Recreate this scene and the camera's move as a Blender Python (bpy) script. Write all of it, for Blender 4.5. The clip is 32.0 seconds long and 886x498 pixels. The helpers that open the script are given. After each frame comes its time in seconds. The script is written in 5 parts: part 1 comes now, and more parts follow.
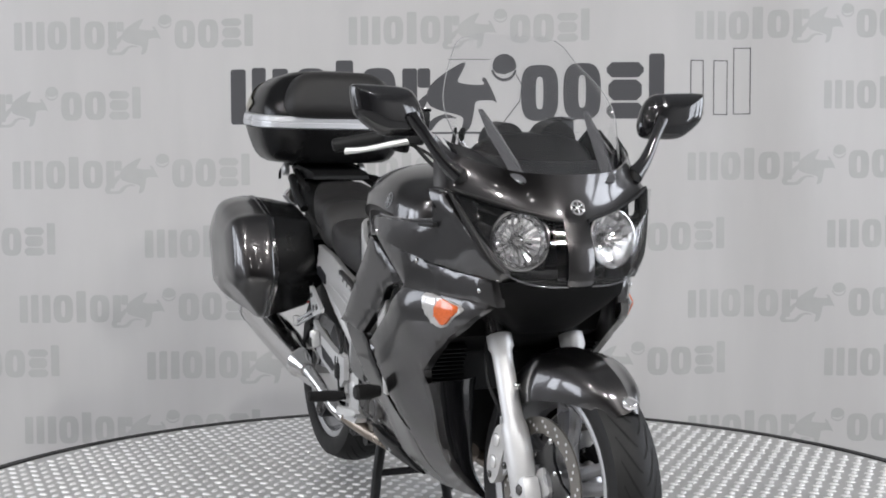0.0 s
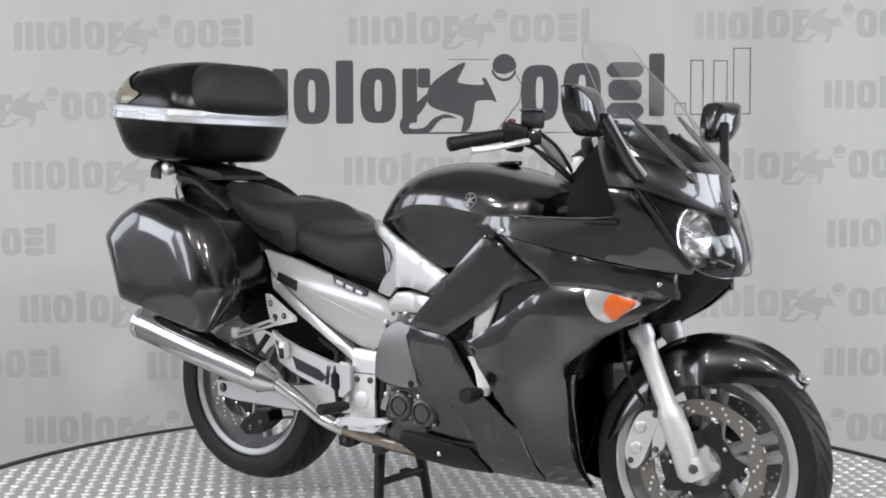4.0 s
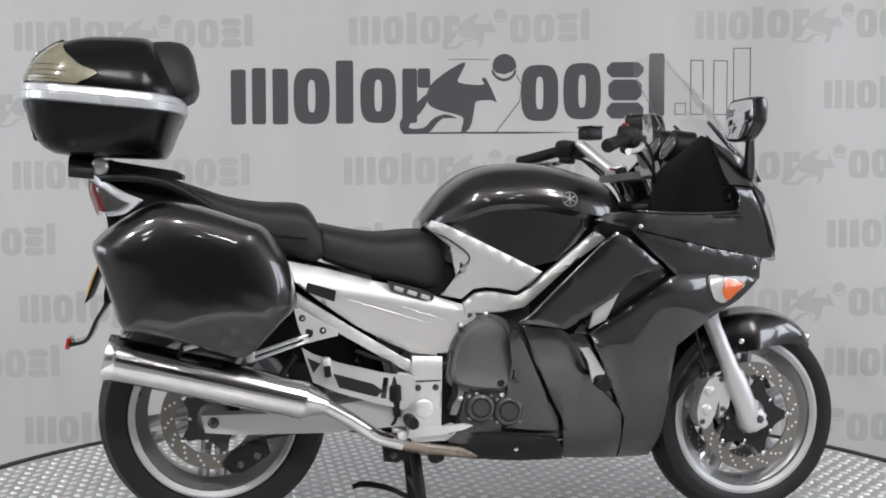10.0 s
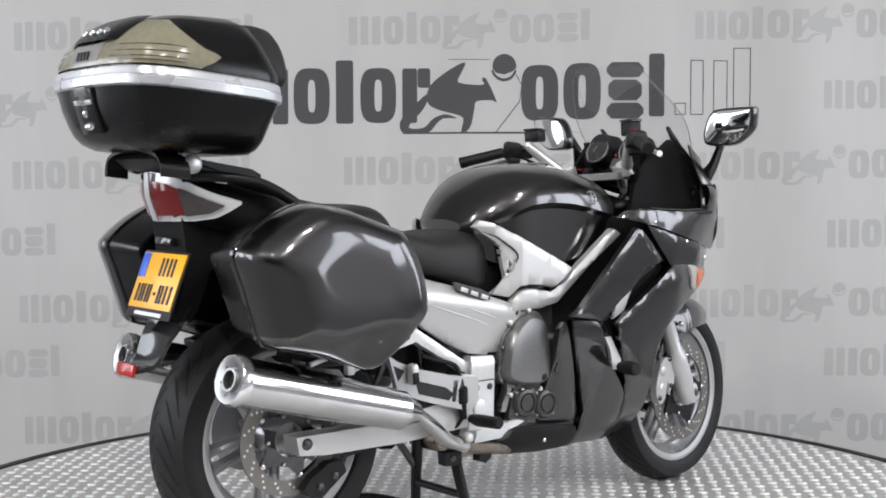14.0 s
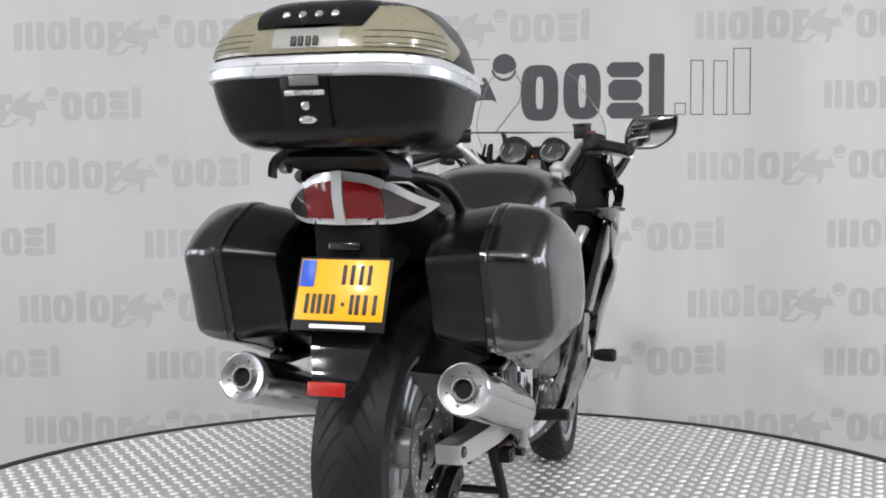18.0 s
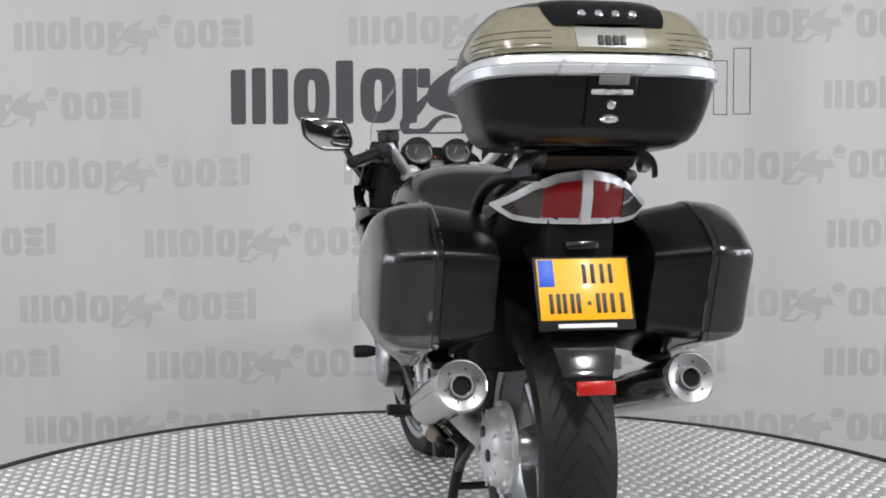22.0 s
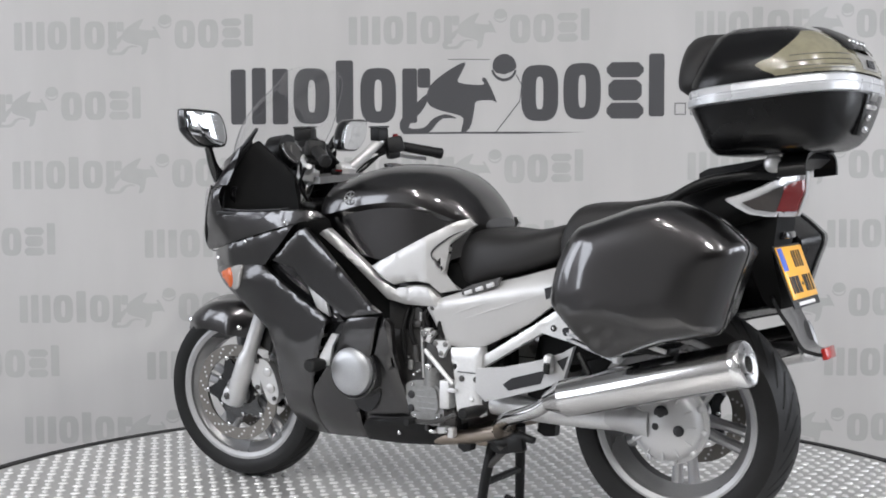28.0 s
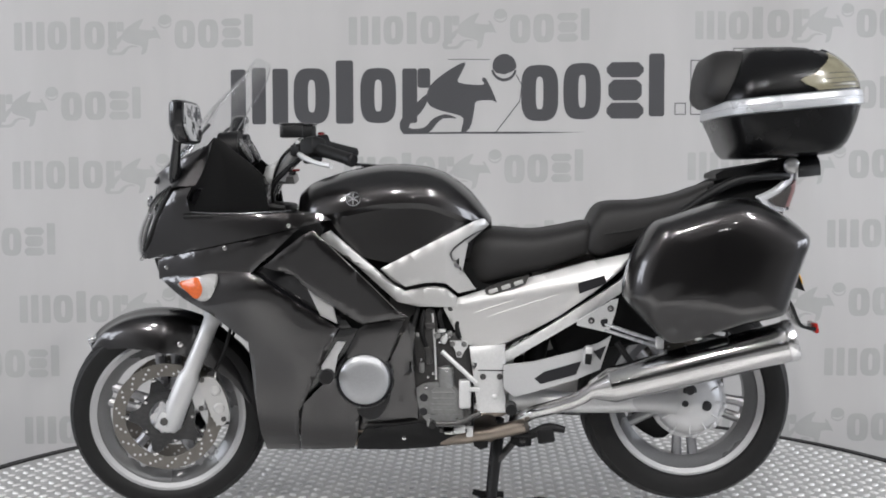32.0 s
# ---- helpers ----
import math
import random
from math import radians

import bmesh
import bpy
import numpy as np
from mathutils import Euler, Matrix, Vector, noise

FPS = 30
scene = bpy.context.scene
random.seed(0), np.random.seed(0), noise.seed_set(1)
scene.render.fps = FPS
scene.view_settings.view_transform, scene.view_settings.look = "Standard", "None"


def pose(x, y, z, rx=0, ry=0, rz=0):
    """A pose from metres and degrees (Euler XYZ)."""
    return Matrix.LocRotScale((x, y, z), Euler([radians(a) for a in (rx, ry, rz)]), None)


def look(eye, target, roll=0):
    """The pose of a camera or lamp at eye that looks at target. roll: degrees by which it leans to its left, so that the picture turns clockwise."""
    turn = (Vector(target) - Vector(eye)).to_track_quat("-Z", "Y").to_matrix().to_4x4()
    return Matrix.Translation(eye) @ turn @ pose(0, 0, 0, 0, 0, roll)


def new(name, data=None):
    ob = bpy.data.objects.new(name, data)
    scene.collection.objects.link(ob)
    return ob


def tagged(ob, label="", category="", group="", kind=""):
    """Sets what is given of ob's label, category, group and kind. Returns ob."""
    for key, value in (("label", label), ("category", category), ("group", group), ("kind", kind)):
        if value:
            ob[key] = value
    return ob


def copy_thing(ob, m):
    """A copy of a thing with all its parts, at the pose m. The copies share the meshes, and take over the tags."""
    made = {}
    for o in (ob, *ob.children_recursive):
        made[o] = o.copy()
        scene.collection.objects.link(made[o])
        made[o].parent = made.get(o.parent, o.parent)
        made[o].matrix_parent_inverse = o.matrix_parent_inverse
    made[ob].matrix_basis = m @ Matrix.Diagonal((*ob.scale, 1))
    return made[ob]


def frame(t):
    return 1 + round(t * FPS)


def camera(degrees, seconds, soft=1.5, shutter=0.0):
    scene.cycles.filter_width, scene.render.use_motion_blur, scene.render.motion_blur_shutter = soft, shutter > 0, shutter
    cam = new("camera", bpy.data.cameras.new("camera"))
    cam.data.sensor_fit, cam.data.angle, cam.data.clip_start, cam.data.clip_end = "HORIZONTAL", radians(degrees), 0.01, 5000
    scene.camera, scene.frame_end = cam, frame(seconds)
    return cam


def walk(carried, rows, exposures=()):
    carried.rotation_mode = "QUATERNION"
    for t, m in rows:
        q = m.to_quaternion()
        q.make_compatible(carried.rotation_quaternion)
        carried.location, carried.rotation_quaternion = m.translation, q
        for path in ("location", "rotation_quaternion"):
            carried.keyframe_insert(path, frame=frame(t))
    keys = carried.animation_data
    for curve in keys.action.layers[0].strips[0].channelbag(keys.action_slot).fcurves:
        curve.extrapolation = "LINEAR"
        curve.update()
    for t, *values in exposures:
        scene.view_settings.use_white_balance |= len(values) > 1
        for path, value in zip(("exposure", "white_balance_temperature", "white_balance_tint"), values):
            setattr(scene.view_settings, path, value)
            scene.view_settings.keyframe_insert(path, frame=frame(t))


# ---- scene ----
# A touring motorcycle on a slowly turning tread-plate table before a printed cloth. Metres; the table's axis is x = y = 0.
SECONDS = 32.0
START, RATE = -66.83, 7.6666          # heading of the table at 0 s, and its turn in degrees a second
BIKE_X, BIKE_Y = -0.684, -0.0855      # the rear axle's place on the table, in the table's own axes

cam = camera(38.91, SECONDS, soft=1.85)
EYE = Vector((0.0, -3.6457, 0.9943))
AIM = EYE + Vector((math.sin(radians(-0.4)) * math.cos(radians(-3.219)), math.cos(radians(-0.4)) * math.cos(radians(-3.219)), math.sin(radians(-3.219))))
walk(cam, [(0, look(EYE, AIM, -0.144)), (SECONDS, look(EYE, AIM, -0.144))],
     exposures=[(0, 0.16), (1, 0.25), (2, 0.31), (3, 0.22), (7, 0.10), (10, 0.07), (12, 0.07), (14, 0.12), (14.5, 0.16), (17, 0.29), (18, 0.28), (20, 0.14), (22, 0.12), (25, 0.13), (25.5, 0.15), (28, 0.13), (30, 0.07), (32, 0.09)])

# ---- light ----
world = bpy.data.worlds.new("studio")
scene.world = world
world.use_nodes = True
world.node_tree.nodes["Background"].inputs[0].default_value = (0.8, 0.85, 1.0, 1)
world.node_tree.nodes["Background"].inputs[1].default_value = 0.03
scene.view_settings.exposure = 0.0


def area(name, eye, target, sx, sy, watts, colour):
    lamp = bpy.data.lights.new(name, "AREA")
    lamp.shape, lamp.size, lamp.size_y, lamp.energy, lamp.color = "RECTANGLE", sx, sy, watts, colour
    ob = new(name, lamp)
    ob.matrix_world = look(eye, target)
    return ob


LAMPS = [(-2.2, -13.0, 10), (2.2, -13.0, 10), (-2.2, -9.0, 14), (2.2, -9.0, 14), (-3.3, -5.1, 122), (0.0, -5.1, 122), (3.3, -5.1, 122), (-2.4, -3.1, 46), (2.4, -3.1, 62)]
for sx, sy, watts in LAMPS:
    area("ceiling_lamp", (sx, sy, 4.55), (sx * 0.6, sy * 0.7, 0.0), 0.25, 0.25, watts, (1.0, 0.985, 0.975))
# area lamps for the daylight of assumed side windows, out of view
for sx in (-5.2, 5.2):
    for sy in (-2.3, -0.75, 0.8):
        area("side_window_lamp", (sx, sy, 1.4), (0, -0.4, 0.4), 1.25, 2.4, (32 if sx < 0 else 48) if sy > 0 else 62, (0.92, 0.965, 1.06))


# ---- materials ----
def material(name, colour, rough=0.5, metal=0.0, coat=0.0, grain=0.0, scale=40.0, bump=0.0, wear=0.0, transmission=0.0, ior=1.45, emit=0.0, spec=0.5):
    """A surface with two scales of variation: fine grain (colour and relief) and broad wear (roughness)."""
    m = bpy.data.materials.new(name)
    m.use_nodes = True
    nt = m.node_tree
    b = nt.nodes["Principled BSDF"]
    col = (*colour, 1)
    b.inputs["Base Color"].default_value = col
    b.inputs["Roughness"].default_value = rough
    b.inputs["Metallic"].default_value = metal
    b.inputs["Coat Weight"].default_value = coat
    b.inputs["Coat Roughness"].default_value = 0.04
    b.inputs["Transmission Weight"].default_value = transmission
    b.inputs["IOR"].default_value = ior
    b.inputs["Specular IOR Level"].default_value = spec
    if emit:
        b.inputs["Emission Color"].default_value = col
        b.inputs["Emission Strength"].default_value = emit
    tc = nt.nodes.new("ShaderNodeTexCoord")
    if grain or bump:
        n = nt.nodes.new("ShaderNodeTexNoise")
        n.inputs["Scale"].default_value, n.inputs["Detail"].default_value = scale, 4
        nt.links.new(tc.outputs["Object"], n.inputs["Vector"])
        if grain:
            mix = nt.nodes.new("ShaderNodeMix")
            mix.data_type = "RGBA"
            mix.inputs[6].default_value = tuple(c * (1 - grain) for c in colour) + (1,)
            mix.inputs[7].default_value = tuple(min(1, c * (1 + grain)) for c in colour) + (1,)
            nt.links.new(n.outputs["Fac"], mix.inputs[0])
            nt.links.new(mix.outputs[2], b.inputs["Base Color"])
        if bump:
            bp = nt.nodes.new("ShaderNodeBump")
            bp.inputs["Strength"].default_value, bp.inputs["Distance"].default_value = bump, 0.002
            nt.links.new(n.outputs["Fac"], bp.inputs["Height"])
            nt.links.new(bp.outputs[0], b.inputs["Normal"])
    if wear:
        w = nt.nodes.new("ShaderNodeTexNoise")
        w.inputs["Scale"].default_value, w.inputs["Detail"].default_value = 5.0, 6
        nt.links.new(tc.outputs["Object"], w.inputs["Vector"])
        mr = nt.nodes.new("ShaderNodeMapRange")
        mr.inputs["From Min"].default_value, mr.inputs["From Max"].default_value = 0.3, 0.7
        mr.inputs["To Min"].default_value, mr.inputs["To Max"].default_value = max(0.02, rough - wear), min(1, rough + wear)
        nt.links.new(w.outputs["Fac"], mr.inputs["Value"])
        nt.links.new(mr.outputs[0], b.inputs["Roughness"])
    return m


PAINT = material("graphite_paint", (0.0355, 0.0338, 0.0345), 0.33, 1.0, 1.0, 0.35, 1100, 0.0, 0.05)
PAINT.node_tree.nodes["Principled BSDF"].inputs["Coat Roughness"].default_value = 0.075
PAINT.node_tree.nodes["Principled BSDF"].inputs["Coat IOR"].default_value = 1.6
GLOSS = material("gloss_black", (0.008, 0.008, 0.009), 0.12, 0, 0.6, 0.2, 60, 0, 0.04)
PLASTIC = material("black_plastic", (0.006, 0.006, 0.0064), 0.45, 0, 0, 0.25, 300, 0.12, 0.1, spec=0.3)
MATTBLACK = material("matt_black", (0.004, 0.004, 0.0042), 0.65, 0, 0, 0.25, 200, 0.1, 0.1, spec=0.18)
SHELL = material("case_black", (0.0035, 0.0035, 0.0038), 0.24, 0, 0, 0.2, 500, 0.1, 0.06, spec=0.35)
SEAT = material("seat_vinyl", (0.018, 0.0172, 0.0172), 0.5, 0, 0, 0.25, 700, 0.35, 0.08, spec=0.35)
RUBBER = material("rubber", (0.0075, 0.0074, 0.0076), 0.55, 0, 0, 0.25, 90, 0.15, 0.1, spec=0.32)
SILVER = material("silver_paint", (0.54, 0.535, 0.53), 0.40, 0.6, 0.15, 0.08, 500, 0, 0.08)
BANDSILVER = material("band_silver", (0.52, 0.53, 0.55), 0.30, 0.35, 0.4, 0.08, 300, 0, 0.08)
CHROMESILVER = material("satin_chrome", (0.72, 0.72, 0.73), 0.26, 0.4, 0.0, 0.06, 120, 0, 0.05)
GUIDE = material("satin_grey", (0.10, 0.10, 0.106), 0.14, 0.4, 0.6, 0.1, 200, 0, 0.06)
SCREENRIM = material("screen_rim", (0.20, 0.20, 0.205), 0.2, 0, 0, 0.1, 200)
LIPSILVER = material("rim_lip_silver", (0.36, 0.36, 0.365), 0.45, 0.35, 0, 0.06, 160, 0.02, 0.06)
ALLOY = material("cast_alloy", (0.66, 0.66, 0.66), 0.42, 0.5, 0, 0.12, 160, 0.15, 0.1)
WHEEL = material("wheel_silver", (0.36, 0.36, 0.37), 0.3, 0.5, 0.3, 0.08, 200, 0, 0.08)
DARKMETAL = material("dark_engine_metal", (0.075, 0.073, 0.072), 0.30, 0.6, 0, 0.2, 120, 0.06, 0.12)
STEEL = material("brushed_steel", (0.60, 0.595, 0.59), 0.15, 1.0, 0, 0.06, 60, 0.03, 0.06)
GEARBOX = material("grey_engine_metal", (0.24, 0.24, 0.238), 0.4, 0.6, 0, 0.25, 90, 0.25, 0.12)
DISC = material("disc_steel", (0.19, 0.178, 0.162), 0.38, 0.85, 0, 0.12, 80, 0.05, 0.1)
CHROME = material("chrome", (0.78, 0.78, 0.79), 0.09, 0.9)
REFLECT = material("lamp_reflector", (0.74, 0.74, 0.75), 0.16, 1.0, 0, 0.1, 90, 0.05, 0.04)
HEADER = material("header_pipe", (0.30, 0.255, 0.215), 0.35, 1.0, 0, 0.35, 18, 0.05, 0.12)
MIRROR = material("mirror_glass", (0.85, 0.86, 0.87), 0.07, 1.0)
RED = material("red_lens", (0.15, 0.005, 0.006), 0.10, 0, 0.3, 0.15, 120, 0.1)
ORANGE = material("orange_lens", (0.58, 0.11, 0.022), 0.12, 0, 0.7, 0.3, 160, 0.25)
CLEARLENS = material("clear_lens", (0.5, 0.49, 0.48), 0.1, 0.4, 0.6, 0.15, 90, 0.1)
TAILCLEAR = material("grey_clear_lens", (0.040, 0.034, 0.031), 0.06, 0.1, 0.8, 0.3, 60, 0.1)
SMOKE = material("smoke_lens", (0.20, 0.185, 0.13), 0.2, 0.0, 0.35, 0.2, 60, 0.1)
LIDGREY = material("lid_grey", (0.24, 0.235, 0.225), 0.3, 0.1, 0.3, 0.1, 60)
YELLOW = material("plate_yellow", (0.84, 0.40, 0.004), 0.35, 0, 0.2, 0.04, 80)
BLUE = material("plate_blue", (0.02, 0.09, 0.55), 0.35)
WHITE = material("white_print", (0.75, 0.75, 0.75), 0.4)
INK = material("black_print", (0.012, 0.012, 0.014), 0.4)
REFLECTOR = material("red_reflector", (0.36, 0.014, 0.010), 0.15, 0, 0.4, 0.2, 300, 0.2)
CAPGREY = material("end_cap_grey", (0.33, 0.33, 0.33), 0.28, 0.85, 0, 0.1, 150, 0.03, 0.06)
GROOVE = material("groove_dark", (0.003, 0.003, 0.003), 0.9)
RIMDARK = material("rim_barrel", (0.28, 0.28, 0.285), 0.3, 0.6, 0.2, 0.1, 200, 0, 0.08)
FORK = material("fork_silver", (0.50, 0.50, 0.505), 0.40, 0.35, 0, 0.06, 300, 0.03, 0.06)
GENCOVER = material("generator_silver", (0.36, 0.365, 0.375), 0.44, 0.6, 0.1, 0.1, 200, 0.02, 0.08)
COVERMETAL = material("cover_metal", (0.19, 0.188, 0.186), 0.32, 0.7, 0, 0.15, 120, 0.05, 0.1)
CLOTH_INK = material("grey_print", (0.062, 0.062, 0.066), 0.8, 0, 0, 0.06, 200, 0.05)
FADED_INK = material("faded_print", (0.388, 0.386, 0.377), 0.85, 0, 0, 0.1, 9, 0.05)
CLOTH = material("backdrop_cloth", (0.466, 0.458, 0.452), 0.85, 0, 0, 0.10, 2.6, 0.05)
_cn = CLOTH.node_tree.nodes
_map = _cn.new("ShaderNodeMapping")          # weak bands down the cloth: shading of its wrinkles put into the colour
_map.inputs["Scale"].default_value = (2.0, 1.0, 0.35)
_src = [k for k in CLOTH.node_tree.links if k.to_node.bl_idname == "ShaderNodeTexNoise"][0]
_to = _src.to_socket
CLOTH.node_tree.links.new(_src.from_socket, _map.inputs["Vector"])
CLOTH.node_tree.links.new(_map.outputs["Vector"], _to)
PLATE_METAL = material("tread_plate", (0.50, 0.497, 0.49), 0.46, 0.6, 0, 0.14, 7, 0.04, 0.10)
# same plate, paler bars: the light they catch is put into the colour
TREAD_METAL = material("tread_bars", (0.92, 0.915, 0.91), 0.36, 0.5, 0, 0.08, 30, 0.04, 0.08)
DARKWALL = material("dark_wall", (0.08, 0.08, 0.081), 0.8, 0, 0, 0.08, 3, 0.1)
CEILINGPAINT = material("ceiling_paint", (0.42, 0.42, 0.42), 0.8, 0, 0, 0.05, 3, 0.1)
WALLPAINT = material("studio_wall", (0.52, 0.52, 0.523), 0.8, 0, 0, 0.08, 3, 0.1)
CONCRETE = material("concrete", (0.22, 0.22, 0.22), 0.7, 0, 0, 0.2, 6, 0.2, 0.1)

GLASS = bpy.data.materials.new("clear_screen")
GLASS.use_nodes = True
_nt = GLASS.node_tree
_nt.nodes.clear()
_out, _mix = _nt.nodes.new("ShaderNodeOutputMaterial"), _nt.nodes.new("ShaderNodeMixShader")
_tr, _gl, _lw, _pw, _ml = [_nt.nodes.new("ShaderNode" + k) for k in ("BsdfTransparent", "BsdfGlossy", "LayerWeight", "Math", "Math")]
_tr.inputs[0].default_value, _gl.inputs[1].default_value = (0.992, 0.992, 0.994, 1), 0.03
_pw.operation, _ml.operation, _pw.inputs[1].default_value = "POWER", "MULTIPLY_ADD", 3.0
_ml.inputs[1].default_value, _ml.inputs[2].default_value = 0.26, 0.028
_nt.links.new(_lw.outputs["Facing"], _pw.inputs[0])
_nt.links.new(_pw.outputs[0], _ml.inputs[0])
_nt.links.new(_ml.outputs[0], _mix.inputs[0])
_nt.links.new(_tr.outputs[0], _mix.inputs[1])
_nt.links.new(_gl.outputs[0], _mix.inputs[2])
_nt.links.new(_mix.outputs[0], _out.inputs[0])


# ---- mesh tools ----
def finish(bm, sharp=35):
    bmesh.ops.recalc_face_normals(bm, faces=bm.faces[:])
    me = bpy.data.meshes.new("mesh")
    bm.to_mesh(me)
    bm.free()
    me.shade_smooth()
    me.set_sharp_from_angle(angle=radians(sharp))
    return me


def part(name, bm, mat, parent, label="", sharp=35):
    """Links a bmesh as one mesh object under a thing or a part."""
    ob = new(name, finish(bm, sharp))
    ob.data.name = name
    ob.data.materials.append(mat)
    ob.parent = parent
    if label:
        tagged(ob, label)
    return ob


def curve(points, n, closed=False):
    """A Catmull-Rom line through the points, in n steps."""
    q = np.array(points, float)
    k = len(q)
    if closed:
        q = np.vstack([q[-1], q, q[0], q[1]])
    else:
        q = np.vstack([2 * q[0] - q[1], q, 2 * q[-1] - q[-2]])
        k -= 1
    out = []
    for s in np.linspace(0, k, n, endpoint=not closed):
        i = min(int(s), k - 1)
        u = s - i
        a, b, c, d = q[i:i + 4]
        out.append(0.5 * (2 * b + (c - a) * u + (2 * a - 5 * b + 4 * c - d) * u * u + (3 * b - a - 3 * c + d) * u ** 3))
    return np.array(out)


def grid(bm, rows, ring=False, wrap=False, caps=False):
    """Faces between rows of points; ring closes each row, wrap joins the last row to the first, caps fills the ends."""
    vs = [[bm.verts.new(p) for p in r] for r in rows]
    n, m = len(vs), len(vs[0])
    for i in range(n if wrap else n - 1):
        for j in range(m if ring else m - 1):
            a, b, c, d = vs[i][j], vs[i][(j + 1) % m], vs[(i + 1) % n][(j + 1) % m], vs[(i + 1) % n][j]
            bm.faces.new((a, b, c, d))
    if caps:
        bm.faces.new(vs[0])
        bm.faces.new(vs[-1][::-1])
    return vs


def shell(rows, thick=0.004, ring=False):
    """A curved sheet with thickness."""
    bm = bmesh.new()
    grid(bm, rows, ring)
    bmesh.ops.recalc_face_normals(bm, faces=bm.faces[:])
    bmesh.ops.solidify(bm, geom=bm.faces[:], thickness=thick)
    return bm


def lathe(profile, centre, n=64, axis="y"):
    """Turns a profile of (radius, along) about an axis through centre."""
    bm = bmesh.new()
    c = Vector(centre)
    rows = []
    for k in range(n):
        a = 2 * math.pi * k / n
        u, v = math.cos(a), math.sin(a)
        if axis == "y":
            rows.append([c + Vector((r * u, h, r * v)) for r, h in profile])
        elif axis == "z":
            rows.append([c + Vector((r * u, r * v, h)) for r, h in profile])
        else:
            rows.append([c + Vector((h, r * u, r * v)) for r, h in profile])
    grid(bm, rows, wrap=True)
    bmesh.ops.remove_doubles(bm, verts=bm.verts[:], dist=1e-5)
    return bm


def tube(points, radius, n=12, steps=0, flat=1.0, bm=None):
    """A round bar along a smooth line; radius may be a list along it."""
    bm = bm or bmesh.new()
    pts = curve(points, steps) if steps else np.array(points, float)
    rad = np.interp(np.linspace(0, 1, len(pts)), np.linspace(0, 1, len(radius)), radius) if isinstance(radius, (list, tuple)) else [radius] * len(pts)
    rows, up = [], None
    for i, p in enumerate(pts):
        d = Vector(pts[min(i + 1, len(pts) - 1)] - pts[max(i - 1, 0)]).normalized()
        if up is None:
            up = d.orthogonal().normalized()
        up = (up - d * up.dot(d)).normalized()
        side = d.cross(up)
        rows.append([Vector(p) + float(rad[i]) * (up * math.cos(a) * flat + side * math.sin(a)) for a in [2 * math.pi * j / n for j in range(n)]])
    grid(bm, rows, ring=True, caps=True)
    return bm


def box(centre, size, turn=(0, 0, 0), bevel=0.004, bm=None):
    b2 = bmesh.new()
    bmesh.ops.create_cube(b2, size=1)
    bmesh.ops.transform(b2, matrix=Matrix.Diagonal((*size, 1)), verts=b2.verts[:])
    if bevel:
        bmesh.ops.bevel(b2, geom=b2.edges[:], offset=min(bevel, min(size) * 0.45), segments=2, affect="EDGES", profile=0.5)
    bmesh.ops.transform(b2, matrix=pose(*centre, *turn), verts=b2.verts[:])
    if bm is None:
        return b2
    me = bpy.data.meshes.new("t")
    b2.to_mesh(me)
    b2.free()
    bm.from_mesh(me)
    bpy.data.meshes.remove(me)
    return bm


def stack(levels, bevel=0.0):
    """A closed body from rings of points."""
    bm = bmesh.new()
    grid(bm, levels, ring=True, caps=True)
    return bm


def panel(outline, depth, side, thick=0.012, rim=0.005, step=0.02, rounded=0):
    """A body panel: an outline in x and z laid on the surface y = side * depth(x, z), with a rolled edge turned inwards."""
    pts = curve(outline, rounded, closed=True) if rounded else np.array(outline, float)
    bm = bmesh.new()
    bm.faces.new([bm.verts.new((x, 0, z)) for x, z in pts])
    bmesh.ops.triangulate(bm, faces=bm.faces[:])
    x0, z0 = pts.min(0)
    x1, z1 = pts.max(0)
    for v in np.arange(math.ceil(x0 / step) * step, x1, step):
        bmesh.ops.bisect_plane(bm, geom=bm.verts[:] + bm.edges[:] + bm.faces[:], plane_co=(v, 0, 0), plane_no=(1, 0, 0), dist=1e-5)
    for v in np.arange(math.ceil(z0 / step) * step, z1, step):
        bmesh.ops.bisect_plane(bm, geom=bm.verts[:] + bm.edges[:] + bm.faces[:], plane_co=(0, 0, v), plane_no=(0, 0, 1), dist=1e-5)
    bmesh.ops.remove_doubles(bm, verts=bm.verts[:], dist=1e-4)
    bmesh.ops.inset_region(bm, faces=bm.faces[:], thickness=rim, use_even_offset=False)
    border = {v for e in bm.edges if e.is_boundary for v in e.verts}
    for v in bm.verts:
        v.co.y = side * (depth(v.co.x, v.co.z) - (rim * 0.8 if v in border else 0))
    edges = [e for e in bm.edges if e.is_boundary]
    made = bmesh.ops.extrude_edge_only(bm, edges=edges)["geom"]
    for v in made:
        if isinstance(v, bmesh.types.BMVert):
            v.co.y -= side * thick
    return bm


def plate(outline, y0, y1, bevel=0.003, rounded=0):
    """A flat plate with an outline in x and z, between two y."""
    pts = curve(outline, rounded, closed=True) if rounded else outline
    bm = bmesh.new()
    a = [bm.verts.new((x, y0, z)) for x, z in pts]
    b = [bm.verts.new((x, y1, z)) for x, z in pts]
    bm.faces.new(a)
    bm.faces.new(b[::-1])
    for i in range(len(a)):
        bm.faces.new((a[i], a[(i + 1) % len(a)], b[(i + 1) % len(a)], b[i]))
    if bevel:
        sharp = [e for e in bm.edges if e.calc_face_angle(0) > 0.6]
        bmesh.ops.bevel(bm, geom=sharp, offset=bevel, segments=2, affect="EDGES", profile=0.5)
    return bm


